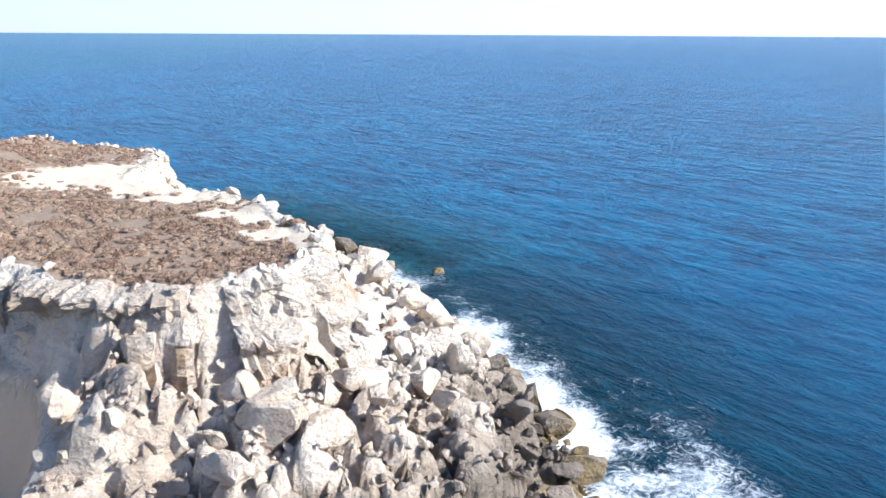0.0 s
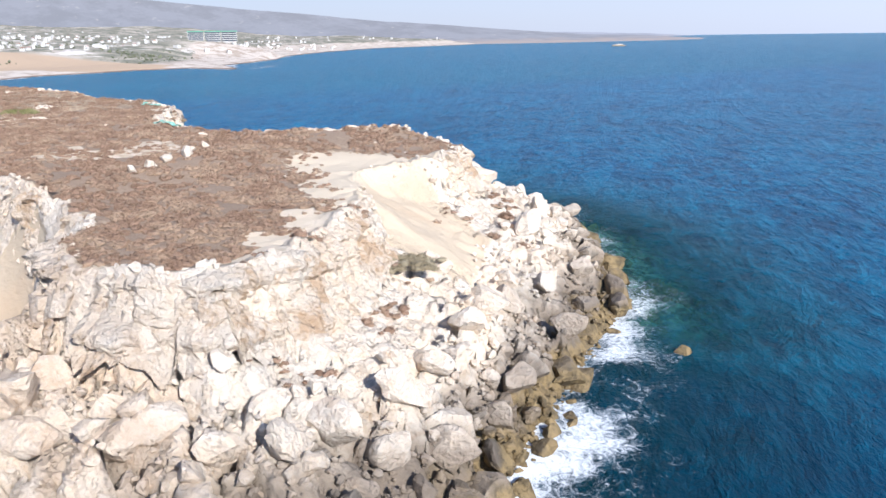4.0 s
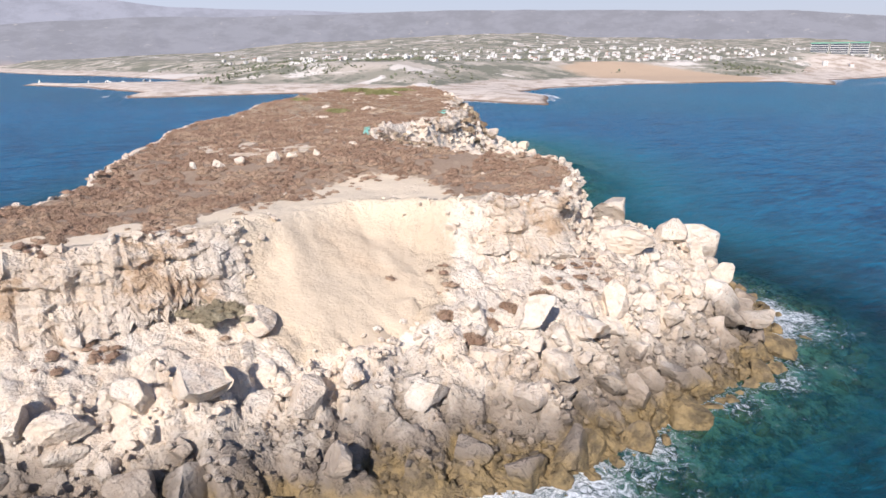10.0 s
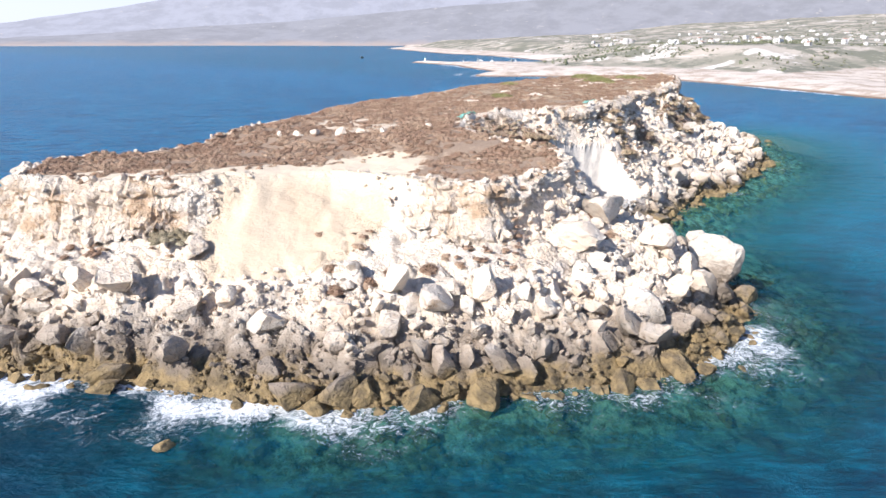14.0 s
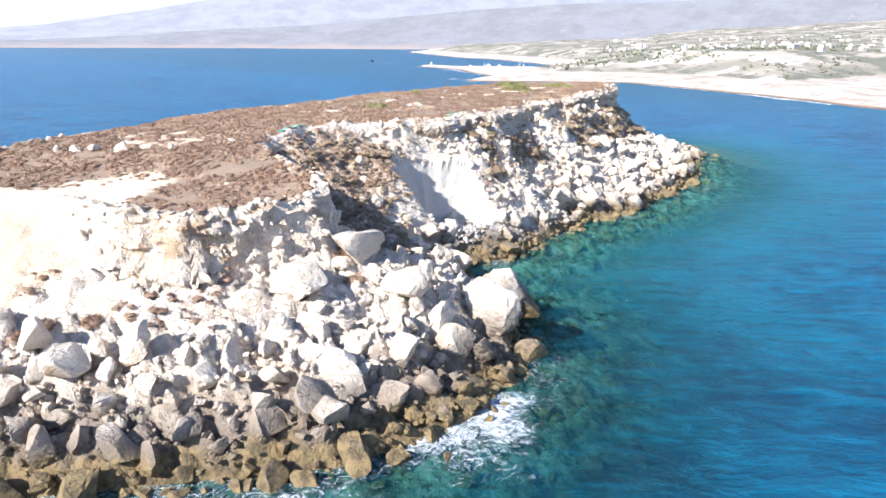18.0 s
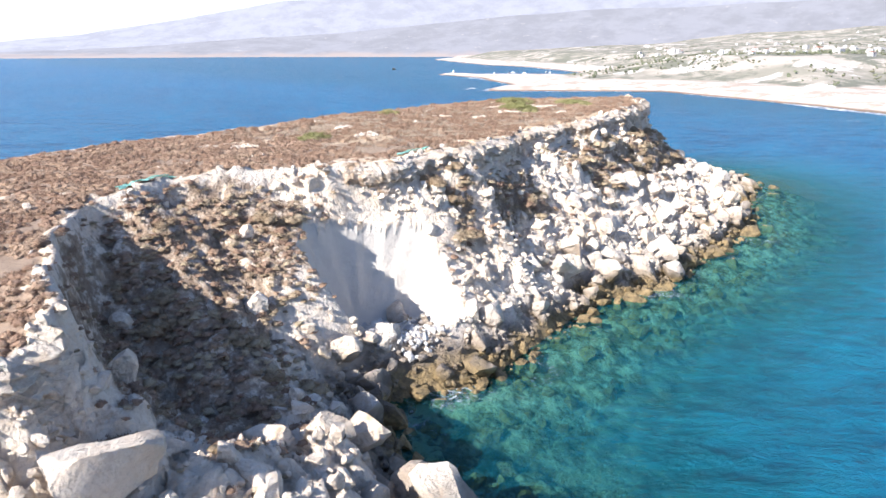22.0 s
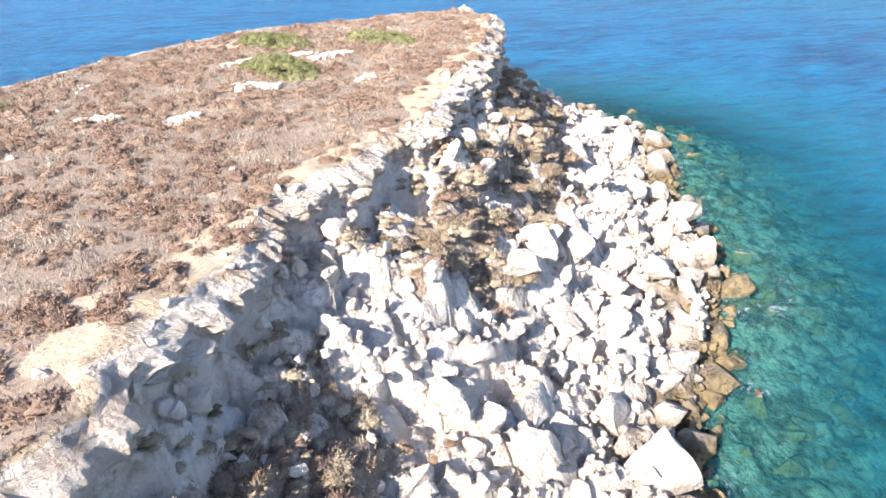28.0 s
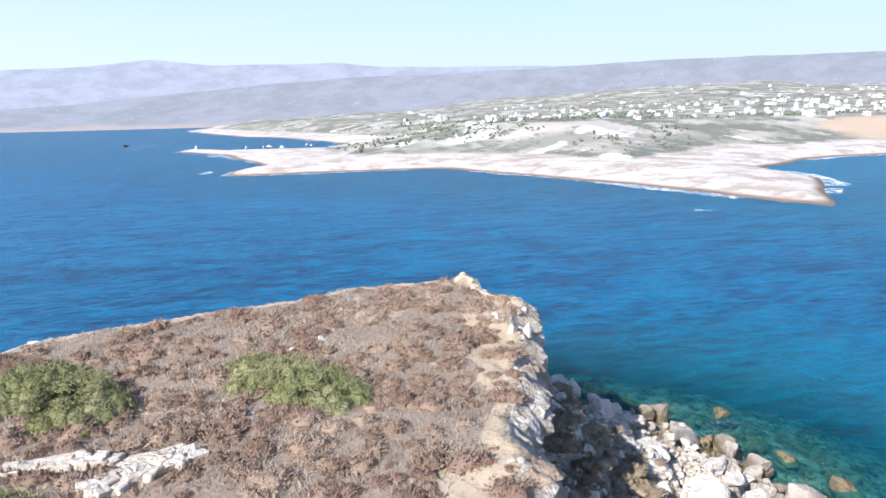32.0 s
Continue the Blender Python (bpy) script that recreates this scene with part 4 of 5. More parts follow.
# broken blocks along the rim and in the cliff face
RIMZONE = ((U > 0) * np.maximum(smooth(0.20, 0.04, U), 0.75 * smooth(-100, -112, X) * smooth(0.36, 0.2, U)) + smooth(2.2, 0.0, DT) * (DT > 0) * (0.5 - 0.35 * smooth(-100, -120, X))) * (1 - np.clip(CHUTE, 0, 1)) * np.clip(1 - 1.3 * GULLY, 0, 1) * (1 - 0.6 * grove * (U > 0.05))  * ((Y > 44) | (X > -26) | (X < -185)) * ((X > -60) | (Y > 56) | (X < -185)) * (1 - 0.7 * smooth(-48, -36, X) * smooth(46, 54, Y))
xs, ys = scatter(130000, np.clip(RIMZONE, 0, 1) * (1 - SCAR) * (1 - 0.75 * ((Y < 52) & (X < -60))) * smooth(0.36, 0.55, fbm(X, Y, 10, 3, 161)))
sizes = 0.45 + 0.6 * rng.pareto(2.6, len(xs))
sizes = np.clip(sizes, 0.4, np.where(lookup(DT, xs, ys) > -0.8, 1.1, 3.4))
order = np.argsort(-sizes * (xs < -100))
xs, ys, sizes = xs[order], ys[order], sizes[order]
for x, y, w in zip(xs[:240], ys[:240], sizes[:240]):
    ob = tagged(boulder(x, y, min(w, 2.4), fine_meshes, "", 0.3), "cracked pale limestone block below the cliff edge", "rock", "broken blocks under the rim")
    ob.name = "cliff_block"
xs, ys, sizes = xs[240:], ys[240:], sizes[240:]
heap("cliff_blocks", MIDDLE, np.stack([xs, ys, lookup(Z, xs, ys)], 1), sizes / 2, ROCKS, "cracked limestone blocks along the cliff edge", "rocks", True)
xs, ys = scatter(5000, smooth(3.0, 6.0, DT) * smooth(0.62, 0.72, fbm(X, Y, 8, 3, 171)))
heap("plateau_stones", SMALL, np.stack([xs, ys, lookup(Z, xs, ys) + 0.03], 1), rng.uniform(0.1, 0.4, len(xs)), ROCKS, "scattered pale stones on the plateau", "stones")


# ---- scrub ----
def twig_ball(seed, blades, blade, flat=0.55):
    """A low cushion of small blades round an uneven core."""
    r = np.random.default_rng(seed)
    d = r.normal(size=(blades, 3))
    d[:, 2] = np.abs(d[:, 2]) * 0.9 + 0.05
    d /= np.linalg.norm(d, axis=1)[:, None]
    bulge = np.array([0.86 + 0.35 * noise.noise(Vector(q * 1.8 + seed)) for q in d])
    c = d * (bulge * r.uniform(0.62, 1.0, blades))[:, None] * (1, 1, flat)
    lean = d * (1, 1, 1.4) + r.normal(0, 0.6, (blades, 3))
    lean /= np.linalg.norm(lean, axis=1)[:, None]
    side = np.cross(lean, r.normal(size=(blades, 3)))
    side /= np.linalg.norm(side, axis=1)[:, None] + 1e-9
    ln, wd = blade * r.uniform(0.6, 1.7, blades)[:, None], blade * 0.32
    v = np.stack([c - side * wd, c + side * wd, c + lean * ln], 1).reshape(-1, 3)
    f = np.arange(blades * 3).reshape(-1, 3)
    cv, cf = ball(2)
    cf = cf[(cv[cf][:, :, 2] > -0.3).all(1)]
    cv = cv * np.array([0.70 + 0.4 * noise.noise(Vector(q * 1.8 + seed)) + r.uniform(-0.2, 0.1) for q in cv])[:, None] * (1, 1, flat)
    return np.concatenate([v, cv]), np.concatenate([f, cf + len(v)])


def tuft(seed):
    """A thin tuft of dry grass."""
    r = np.random.default_rng(seed)
    n = 13
    c = np.concatenate([r.normal(0, 0.45, (n, 2)), np.zeros((n, 1))], 1)
    side = r.normal(size=(n, 3)) * (1, 1, 0)
    side /= np.linalg.norm(side, axis=1)[:, None]
    tip = c + np.concatenate([r.normal(0, 0.12, (n, 2)), r.uniform(0.18, 0.42, (n, 1))], 1)
    return np.stack([c - side * 0.04, c + side * 0.04, tip], 1).reshape(-1, 3), np.arange(n * 3).reshape(-1, 3)


STRAY = smooth(-50, -40, X) * smooth(46, 56, Y) * (U < 0.35) * (DT < 7) * smooth(0.45, 0.7, fbm(X, Y, 6, 3, 183)) * 0.5 * np.clip(1 - 1.6 * CHUTE, 0.02, 1)
THIN = [twig_ball(400 + k, 52, 0.20) for k in range(8)]
THICK = [twig_ball(500 + k, 170, 0.15) for k in range(8)]
DENSE = np.maximum(SCRUBBY, 0.6 * path * (DT > 0.5))
DENSE = DENSE * smooth(0.22, 0.46, fbm(X, Y, 5, 3, 181))
close = smooth(-104, -118, X)
xs, ys = scatter(32000, np.clip(np.maximum(DENSE, STRAY), 0, 1) * (1 - close) * 0.8, (-120, 0, 20, 115))
sizes = rng.uniform(0.28, 0.85, len(xs))
heap("scrub", THIN, np.stack([xs, ys, lookup(Z, xs, ys) - 0.05], 1), sizes, SCRUB, "low brown dry scrub covering the plateau", "scrub", False, 0.12)
xs, ys = scatter(26000, np.clip(DENSE, 0, 1) * close * 0.31, (-222, -104, 22, 100))
sizes = 0.3 + 1.15 * rng.beta(1.4, 2.7, len(xs))
tufts = [tuft(560 + k) for k in range(8)]
ax_, ay_ = scatter(34000, np.clip(SCRUBBY, 0, 1) * close * 0.75, (-222, -104, 22, 100))
heap("dry_grass", tufts, np.stack([ax_, ay_, lookup(Z, ax_, ay_) - 0.03], 1), rng.uniform(0.5, 1.0, len(ax_)), GRASS, "thin grey-brown dry grass between the scrub", "grass", False, 0.12)
heap("scrub_cushions", THICK, np.stack([xs, ys, lookup(Z, xs, ys) - 0.05], 1)[220:], sizes[220:], SCRUB, "rounded cushions of reddish-brown thorny scrub", "scrub", False, 0.12)
cushion = [mesh_from("scrub_cushion", *THICK[k], SCRUB, True) for k in range(8)]
for x, y, s in zip(xs[:220], ys[:220], sizes[:220]):
    z = float(lookup(Z, np.array([x]), np.array([y]))[0])
    ob = new("scrub_cushion", cushion[int(rng.integers(8))])
    ob.matrix_world = Matrix.LocRotScale((x, y, z - 0.05), Euler((0, 0, rng.uniform(0, 6.28))), (s * 1.15,) * 3)
    tagged(ob, "rounded cushion of dry brown thorny scrub", "shrub", "scrub cushions on the plateau")


leafy = [mesh_from("leaf_clump", *twig_ball(900 + k, 380, 0.12, 0.85), GREEN, True) for k in range(8)]
greyish = [mesh_from("twig_clump", *twig_ball(930 + k, 170, 0.13, 0.7), GREYBUSH, True) for k in range(6)]
woody = [mesh_from("twig_clump", *twig_ball(950 + k, 150, 0.16, 0.8), SCRUB, True) for k in range(6)]


def bush(name, x, y, rx, ry, h, turn, clumps, meshes, label, group):
    """A spreading bush of many leafy clumps on its own base."""
    z = float(lookup(Z, np.array([x]), np.array([y]))[0])
    base = new(name)
    base.matrix_world = pose(x, y, z - 0.1, 0, 0, turn)
    tagged(base, label, "bush", group)
    for _ in range(clumps):
        a, q = rng.uniform(0, 6.283), math.sqrt(rng.uniform(0, 1))
        ob = new(meshes[0].name.split(".")[0], meshes[int(rng.integers(len(meshes)))])
        ob.parent = base
        lx_, ly_ = q * rx * math.cos(a), q * ry * math.sin(a)
        ob.matrix_basis = Matrix.LocRotScale((lx_, ly_, h * (1 - q ** 2) * rng.uniform(0.45, 0.85) - 0.1), Euler((0, 0, rng.uniform(0, 6.28))), (rng.uniform(0.6, 1.05),) * 3)
    return base


GROUP = "green bushes on the plateau"
bush("green_bush", -181, 44.5, 6.2, 3.0, 1.5, 70, 92, leafy, "large olive-green spreading bush on the dry plateau", GROUP)
bush("green_bush", -187.5, 55.5, 5.6, 2.8, 1.1, 75, 82, leafy, "yellowish-green low spreading bush on the plateau", GROUP)
bush("green_bush", -169, 54.5, 5.8, 3.0, 1.6, 65, 92, leafy, "large olive-green bush beside a low ruined wall", GROUP)
bush("green_bush", -147, 38.5, 4.0, 2.0, 0.9, 60, 34, leafy, "olive-green low bush near the plateau's edge", GROUP)
bush("green_bush", -113.5, 57.5, 4.0, 2.0, 0.7, 40, 30, leafy, "low olive-green bush in the dry grass", GROUP)
bush("brown_bush", -18.8, 73.2, 4.2, 2.4, 0.7, 60, 52, greyish, "grey-brown dry bush on the sandy slope", "dry bushes on the slopes")
for x, y, r in [(-24.5, 95, 1.2), (-26.5, 92.5, 0.8), (-30, 98, 0.9), (-28, 96.5, 0.7), (-33, 101, 0.8), (-57.5, 108, 2.2), (-60, 106.5, 1.6), (-56, 112, 1.2)]:
    bush("brown_bush", x, y, r, r * 0.7, 0.5, 30, int(6 + 5 * r), woody, "small dry brown bush between pale rocks", "dry bushes on the slopes")

# broken chalk on the floor of the scar
a, q = rng.uniform(0, 6.283, 420), np.sqrt(rng.uniform(0, 1, 420)) * 6.5
xs, ys = -95.8 + 0.8 * q * np.cos(a), 92.6 + 0.85 * q * np.sin(a)
heap("chalk_rubble", SMALL, np.stack([xs, ys, lookup(Z, xs, ys) + 0.1], 1), rng.uniform(0.15, 0.55, 420), CHALK, "broken grey chalk rubble below the bare scar", "rubble")

ochre = [mesh_from("twig_clump", *twig_ball(970 + k, 150, 0.16, 0.75), OCHRE, True) for k in range(6)]
slope = (1 - SCAR) * grove * (U > 0.06) * (U < 0.46) + np.clip(GULLY, 0, 1) * 0.25 * (U > 0.1) * (U < 0.7) * (1 - SCAR)
xs, ys = scatter(1500, slope, (-212, -62, 62, 112))
for x, y in list(zip(xs, ys))[:95]:
    r = rng.uniform(0.7, 1.7)
    bush("brown_bush", x, y, r, r * rng.uniform(0.6, 0.9), 0.6, rng.uniform(0, 180), int(4 + 5 * r), ochre, "ochre-brown dry bush on the stony slope", "dry bushes on the slopes")


xs, ys = scatter(16000, np.clip(grove, 0, 1) * (1 - SCAR) * (U > 0.05) * (U < 0.42) * 0.55 + np.clip(GULLY, 0, 1) * (U > 0.02) * (U < 0.7) * (1 - SCAR) * 0.42, (-215, -60, 62, 112))
heap("slope_scrub", THIN, np.stack([xs, ys, lookup(Z, xs, ys)], 1), rng.uniform(0.3, 0.75, len(xs)), OCHRE, "ochre-brown low scrub on the stony slope", "scrub", False, 0.12)


def islet(x, y, length, turn, label):
    """A low dark reef rock in the open sea."""
    ob = new("reef_rock", FINE_REEF[int(rng.integers(len(FINE_REEF)))])
    ob.matrix_world = Matrix.LocRotScale((x, y, 0.2), Euler((0, 0, turn)), (length, length * 0.35, 0.3 * length))
    tagged(ob, label, "rock")


FINE_REEF = [mesh_from("reef_rock", v, f, ROCK, True) for v, f in FINE[:4]]
islet(-1250, 1730, 22, 0.7, "low dark reef rock in the open sea")
islet(-889, -732, 16, 0.5, "dark reef rock awash off the far shore")
whitewater(-1238, 1722, 20, 5, 0.7, 231)
whitewater(-880, -738, 14, 4, 0.5, 232)


# ---- ruins, nets and pale slabs on the plateau ----
def block_mesh(seed, l, w, h):
    r = np.random.default_rng(seed)
    bm = bmesh.new()
    bmesh.ops.create_cube(bm, size=1.0)
    for v in bm.verts:
        v.co = Vector((v.co.x * l, v.co.y * w, v.co.z * h)) + Vector(r.normal(0, 0.05, 3))
    bmesh.ops.bevel(bm, geom=bm.edges[:], offset=0.05, segments=1, affect="EDGES")
    me = bpy.data.meshes.new("stone_block")
    bm.to_mesh(me)
    bm.free()
    me.materials.append(ROCK)
    return me


blocks = [block_mesh(k, 0.75, 0.5, 0.42) for k in range(6)]


def ruin(name, line, label, rows=2):
    """A low tumbled wall of squared stones along a line."""
    base = new(name)
    cx, cy = line[0]
    base.location = (cx, cy, float(lookup(Z, np.array([cx]), np.array([cy]))[0]))
    tagged(base, label, "ruined wall")
    pts = np.array(line, float)
    seg = np.hypot(*np.diff(pts, axis=0).T)
    along = np.concatenate([[0], np.cumsum(seg)])
    for s in np.arange(0, along[-1], 0.72):
        x, y = np.interp(s, along, pts[:, 0]), np.interp(s, along, pts[:, 1])
        x2, y2 = np.interp(s + 0.3, along, pts[:, 0]), np.interp(s + 0.3, along, pts[:, 1])
        for k in range(rows):
            a = math.atan2(y2 - y, x2 - x)
            ox, oy = -math.sin(a) * (k - 0.5) * 0.62, math.cos(a) * (k - 0.5) * 0.62
            z = float(lookup(Z, np.array([x + ox]), np.array([y + oy]))[0])
            ob = new("stone", blocks[int(rng.integers(6))])
            ob.parent = base
            ob.matrix_world = Matrix.Translation((x + ox + rng.normal(0, 0.08), y + oy + rng.normal(0, 0.08), z + 0.16)) @ \
                Euler((rng.normal(0, 0.1), rng.normal(0, 0.1), a + rng.normal(0, 0.2))).to_matrix().to_4x4() @ Matrix.Diagonal((*rng.uniform(0.8, 1.25, 3), 1))
            ob.matrix_parent_inverse = Matrix.Translation(base.location).inverted()
            ob.matrix_basis = ob.matrix_world


ruin("ruined_wall", [(-168.5, 47.5), (-171.5, 48.5), (-174.5, 50.2), (-176.3, 53.0), (-177.6, 57.0)], "low ruined wall of pale squared stones around a bush")
ruin("ruined_wall", [(-174.2, 55.5), (-176.3, 56.0), (-178.4, 56.6)], "collapsed corner of pale squared stone blocks", 3)
ruin("ruined_wall", [(-160.5, 56.0), (-162.0, 57.6), (-162.5, 59.0)], "small heap of pale wall stones in scrub", 3)
ruin("ruined_wall", [(-147.5, 50.5), (-149.0, 52.2), (-148.8, 53.4)], "small heap of pale excavated stones", 2)


def flat_mound(x, y, r, label):
    """A pale heap of broken stones."""
    n = int(26 * r)
    a, q = rng.uniform(0, 6.283, n), np.sqrt(rng.uniform(0, 1, n)) * r
    px, py = x + q * np.cos(a), y + 0.7 * q * np.sin(a)
    z = lookup(Z, px, py) + 0.25 * (1 - (q / r) ** 2)
    ob = heap("stone_heap", SMALL, np.stack([px, py, z], 1), rng.uniform(0.18, 0.42, n), ROCKS, label, "stone heap")
    ob["kind"] = "stuff"


for x, y, r in [(-151, 58.5, 1.8), (-119.5, 62.5, 2.2), (-169, 65, 1.5), (-101, 58, 1.8), (-124, 52, 1.6)]:
    flat_mound(x, y, r, "pale heap of broken stones in the scrub")
for x, y, w in [(-53, 62, 2.6), (-55, 65.5, 2.4), (-57.5, 67, 2.0), (-51, 59.5, 1.8), (-60, 70, 1.6), (-68, 73, 1.5), (-49.5, 57, 1.4)]:
    boulder(x, y, w, fine_meshes, "pale limestone block exposed on the scrubby plateau", 0.2)


def torn_net(x, y, length, turn):
    """A torn green net lying over the edge."""
    n = 24
    u, v = np.meshgrid(np.linspace(0, 1, n), np.linspace(0, 1, 10))
    wx_ = length * (u - 0.5)
    wy_ = 0.9 * (v - 0.5) * (0.6 + 0.8 * fbm(u * 6, v, 1.0, 2, 3))
    c, s = math.cos(turn), math.sin(turn)
    gx2, gy2 = x + c * wx_ - s * wy_, y + s * wx_ + c * wy_
    z = lookup(Z, gx2, gy2) + 0.12 + 0.35 * fbm(u * 9, v * 4, 1.0, 3, 5)
    faces = grid_faces(n, 10)
    faces = faces[rng.uniform(0, 1, len(faces)) > 0.22]
    ob = new("green_net", mesh_from("green_net", np.stack([gx2.ravel(), gy2.ravel(), z.ravel()], 1), faces, NET, False))
    sol = ob.modifiers.new("thick", "SOLIDIFY")
    sol.thickness = 0.03
    tagged(ob, "torn green plastic net draped on the cliff edge", "net", "green nets at the rim")


NET = plain("green_net_plastic", (0.16, 0.42, 0.33), (0.30, 0.55, 0.46), 3.0, 0.6)
torn_net(-110.5, 80.2, 4.5, 0.3)
torn_net(-80, 72.0, 7.0, 0.2)
torn_net(-113.5, 79.5, 2.5, -0.5)


# ---- the village on the mainland ----
def box_bm(bm, cx, cy, cz, sx_, sy_, sz_):
    m = Matrix.Translation((cx, cy, cz)) @ Matrix.Diagonal((sx_, sy_, sz_, 1))
    bmesh.ops.create_cube(bm, size=1.0, matrix=m)


def house(w, d, floors, roof, label):
    """A plain seaside villa: walls with a parapet or a tiled roof, and rows of windows."""
    base = new("house")
    tagged(base, label, "house", "houses of the coastal village")
    h = 3.1 * floors
    bm = bmesh.new()
    box_bm(bm, 0, 0, h / 2 - 1.0, w, d, h + 2.0)
    if floors > 1:
        box_bm(bm, w * 0.5 + 1.2, 0, 1.5, 2.4, d * 0.7, 3.0)
    part("wall", bm, WHITE, base)
    bm = bmesh.new()
    if roof == "tiles":
        box_bm(bm, 0, 0, h + 0.1, w + 0.8, d + 0.8, 0.2)
        bmesh.ops.create_cone(bm, cap_ends=True, segments=4, radius1=0.72 * w, radius2=0.12 * w, depth=1.7,
                                    matrix=Matrix.Translation((0, 0, h + 1.0)) @ Matrix.Diagonal((1, d / w, 1, 1)) @ Matrix.Rotation(radians(45), 4, "Z"))
        part("roof", bm, TILE, base, "low hipped terracotta roof")
    else:
        for cx, cy, a, b in ((0, d / 2 - .12, w, .24), (0, -d / 2 + .12, w, .24), (w / 2 - .12, 0, .24, d), (-w / 2 + .12, 0, .24, d)):
            box_bm(bm, cx, cy, h + 0.35, a, b, 0.7)
        box_bm(bm, 0.2 * w, 0.1 * d, h + 0.9, 0.25 * w, 0.3 * d, 1.8)
        part("roof", bm, WHITE, base, "flat white roof with a parapet")
    for k in range(floors):
        for side in (1, -1):
            for f in (-0.28, 0.18):
                bm = bmesh.new()
                box_bm(bm, w / 2 * side, f * d, 3.1 * k + 1.6, 0.12, 1.9, 1.7)
                part("window", bm, GLASS, base)
        bm = bmesh.new()
        box_bm(bm, 0.1 * w, d / 2, 3.1 * k + 1.4, 2.6, 0.12, 2.1)
        part("window", bm, GLASS, base)
    return base


HOUSES = [house(11, 9, 2, "flat", "white flat-roofed two-storey villa among trees"), house(9, 9, 1, "flat", "small white flat-roofed house"),
          house(13, 10, 2, "tiles", "white villa with a terracotta roof"), house(22, 10, 2, "flat", "long white apartment block on the slope"),
          house(16, 11, 3, "flat", "white three-storey apartment building")]
spots = []
CLUSTERS = [(-1020, -120, 110, 26), (-1150, 60, 130, 34), (-1260, 260, 150, 36), (-1420, 420, 170, 36), (-1010, 160, 60, 10), (-1180, -330, 120, 18),
            (-1500, 700, 180, 30), (-1750, 120, 260, 24), (-1850, 620, 260, 24), (-1750, 1050, 200, 26), (-2150, 1650, 230, 22), (-1650, -350, 260, 12),
            (-1100, 560, 90, 14), (-1330, 60, 120, 26), (-1560, 300, 150, 26), (-960, -230, 70, 12), (-2350, 900, 300, 22), (-2300, 200, 300, 16),
            (-1125, 530, 55, 20), (-1310, 670, 60, 24), (-1550, 900, 80, 24), (-1750, 1110, 90, 20)]
count = 0
for cx, cy, r, n in CLUSTERS:
    for _ in range(int(n * 1.2)):
        x, y = cx + rng.normal(0, r * 0.6), cy + rng.normal(0, r)
        z, d = coast(np.array([[x]]), np.array([[y]]))
        if d[0, 0] < (45 if r < 95 and cy > 450 else 150) or math.hypot(x + 1160, y - 530) < 75 or any((x - a) ** 2 + (y - b) ** 2 < 18 ** 2 for a, b in spots):
            continue
        spots.append((x, y))
        kind = HOUSES[int(rng.choice(5, p=[0.36, 0.3, 0.14, 0.12, 0.08]))]
        m = pose(x, y, float(z[0, 0]) + 0.6, 0, 0, rng.normal(-20, 25)) @ Matrix.Diagonal((0.74, 0.74, 0.74, 1))
        if count < 5:
            HOUSES[count].matrix_world = m
        else:
            copy_thing(kind, m)
        count += 1


def hotel(x, y, turn):
    """The large terraced hotel with green roofs."""
    z = float(coast(np.array([[x]]), np.array([[y]]))[0][0, 0])
    base = new("hotel")
    base.matrix_world = pose(x, y, z, 0, 0, turn)
    tagged(base, "large terraced pale hotel with green sheet roofs", "hotel")
    for wing, ox in ((0, -27), (1, 0), (2, 27)):
        bm = bmesh.new()
        for k in range(5):
            box_bm(bm, ox, -2.2 * k + 2.0, 3.2 * k + 1.6, 25, 14, 3.2)
        part("wall", bm, CONCRETE, base)
        for k in range(5):
            bm = bmesh.new()
            box_bm(bm, ox, -2.2 * k + 9.3, 3.2 * k + 1.75, 24.2, 0.5, 2.5)
            part("window", bm, GLASS, base)
            bm = bmesh.new()
            box_bm(bm, ox, -2.2 * k + 10.2, 3.2 * k + 0.25, 24, 1.6, 0.5)
            part("balcony", bm, WHITE, base)
        bm = bmesh.new()
        box_bm(bm, ox, -7.5, 16.9, 26.4, 16, 1.6)
        part("roof", bm, GREENROOF, base, "green sheet roof")


hotel(-1180, 540, 248)


# ---- trees and coastal scrub on the mainland ----
ICO = stone(1, 333, 4)


def clump(seed):
    r = np.random.default_rng(seed)
    vs, fs, base = [], [], 0
    for _ in range(2):
        v, f = ICO
        v = v * (0.45 + 0.25 * r.random()) * np.array([1, 1, 0.85]) * (1 + 0.5 * (r.random((len(v), 1)) - 0.5)) + r.normal(0, 0.42, 3) * (1, 1, 0.5)
        vs.append(v)
        fs.append(f + base)
        base += len(v)
    return np.concatenate(vs) + (0, 0, 0.5), np.concatenate(fs)


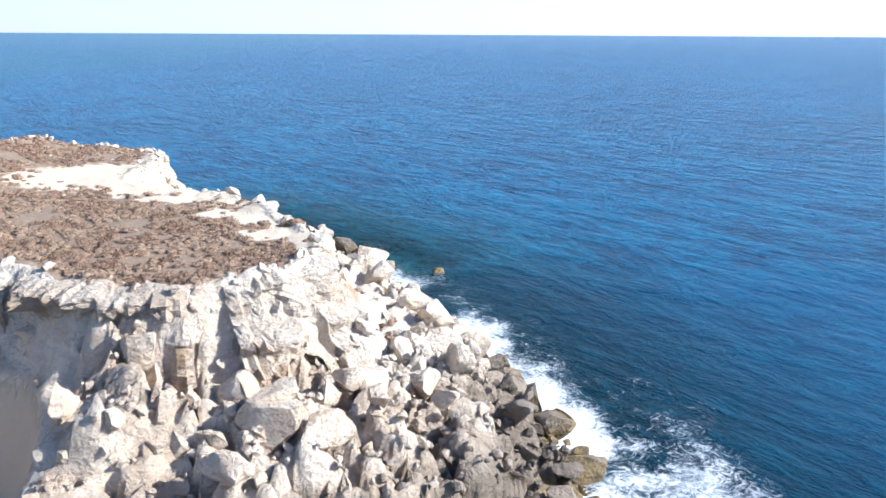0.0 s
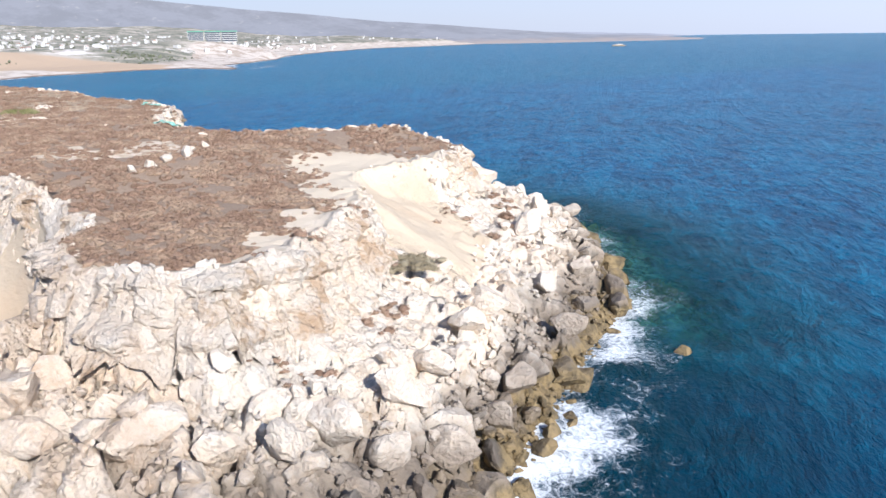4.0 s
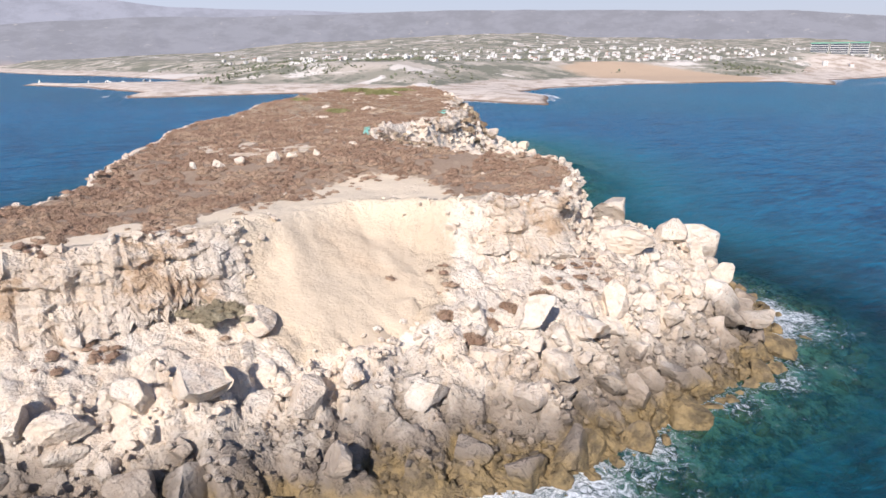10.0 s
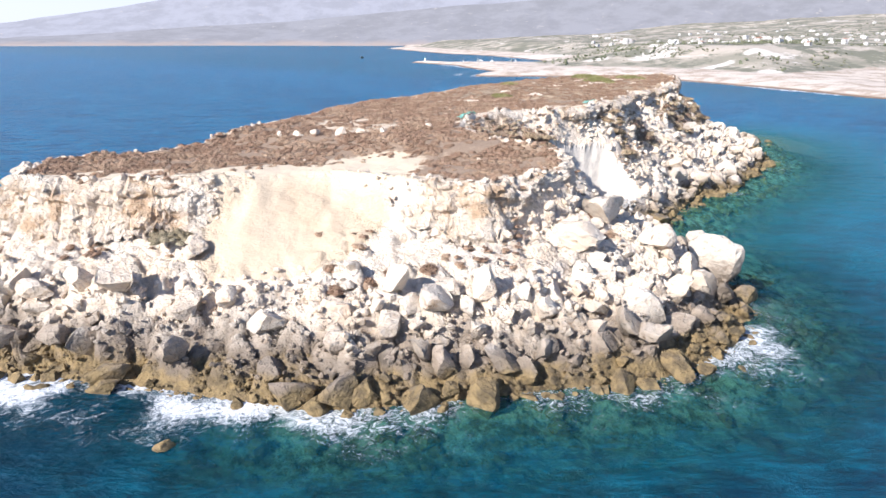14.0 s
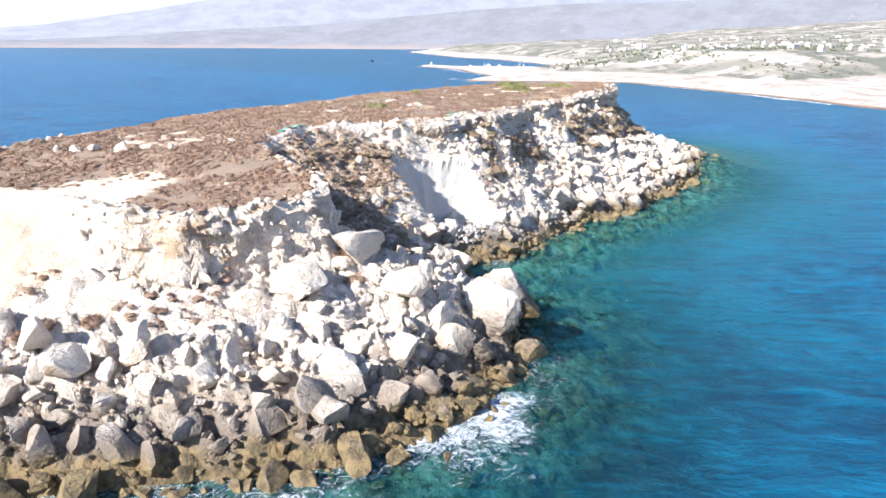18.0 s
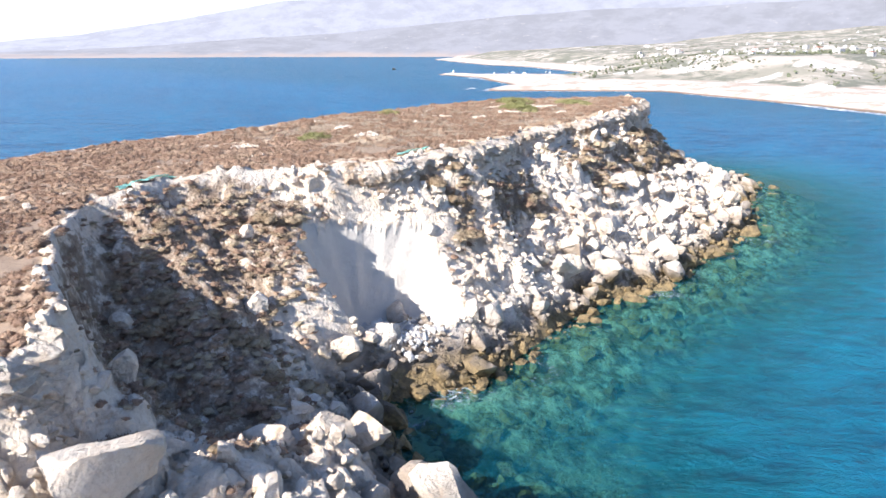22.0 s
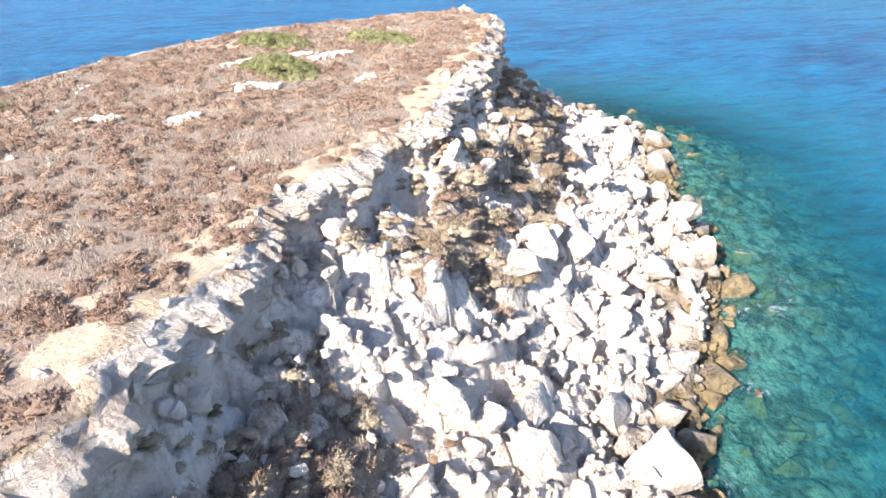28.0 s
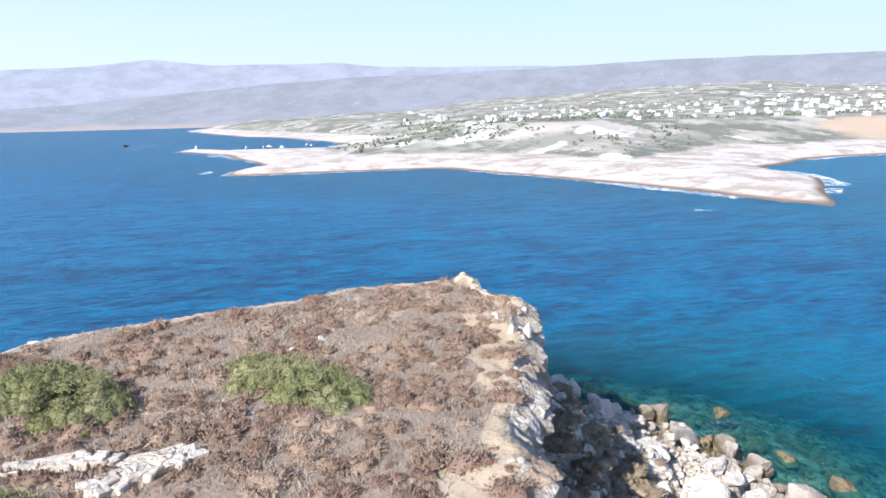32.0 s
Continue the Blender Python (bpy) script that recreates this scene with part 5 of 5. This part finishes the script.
CLUMPS = [clump(700 + k) for k in range(6)]
n = 16000
tx_ = np.concatenate([rng.uniform(-2000, -560, n), rng.uniform(-1150, -560, n)])
ty_ = np.concatenate([rng.uniform(-700, 1100, n), rng.uniform(-480, 480, n)])
n = 2 * n
tz_, td_ = coast(tx_, ty_)
wood = fbm(tx_, ty_, 120, 4, 191)
keep = (td_ > 60) & (rng.uniform(0, 1, n) < smooth(0.44, 0.60, wood) * smooth(60, 150, td_) * 0.5)
tx_, ty_, tz_ = tx_[keep], ty_[keep], tz_[keep]
heap("coastal_trees", CLUMPS, np.stack([tx_, ty_, tz_], 1), 0.8 + 3.4 * rng.beta(1.2, 3.5, len(tx_)), TREE, "dark green shrubs and low trees between houses", "trees")


# ---- the small harbour ----
def boat(x, y, turn, length):
    base = new("boat")
    base.matrix_world = pose(x, y, 0.1, 0, 0, turn)
    tagged(base, "small white moored boat in the harbour", "boat", "boats in the harbour")
    bm = bmesh.new()
    bmesh.ops.create_cube(bm, size=1.0, matrix=Matrix.Diagonal((length, length * 0.32, 1.2, 1)) @ Matrix.Translation((0, 0, 0.3)))
    for v in bm.verts:
        if v.co.x > 0:
            v.co.y *= 0.25
            v.co.z += 0.25
        if v.co.z < 0.3:
            v.co.y *= 0.6
    part("hull", bm, WHITE, base)
    bm = bmesh.new()
    box_bm(bm, -length * 0.1, 0, 1.6, length * 0.35, length * 0.22, 1.3)
    part("cabin", bm, CONCRETE, base)
    bm = bmesh.new()
    bmesh.ops.create_cone(bm, segments=8, radius1=0.09, radius2=0.05, depth=6, matrix=Matrix.Translation((length * 0.1, 0, 4.0)))
    part("mast", bm, WHITE, base)


for x, y, a, l in [(-822, -470, 30, 9), (-835, -455, 20, 8), (-850, -440, 60, 10), (-880, -420, 40, 8), (-900, -440, 10, 9), (-865, -470, 75, 9)]:
    boat(x, y, a, l)


def beacon(x, y):
    z = max(float(coast(np.array([[x]]), np.array([[y]]))[0][0, 0]), 0.5)
    base = new("beacon")
    base.matrix_world = pose(x, y, z)
    tagged(base, "small white harbour beacon on the rocks", "beacon")
    bm = bmesh.new()
    bmesh.ops.create_cone(bm, cap_ends=True, segments=12, radius1=1.6, radius2=1.1, depth=5, matrix=Matrix.Translation((0, 0, 2.3)))
    part("tower", bm, WHITE, base)
    bm = bmesh.new()
    bmesh.ops.create_cone(bm, cap_ends=True, segments=12, radius1=0.9, radius2=0.3, depth=1.4, matrix=Matrix.Translation((0, 0, 5.5)))
    part("lantern", bm, GREENROOF, base)


beacon(-788, -512)
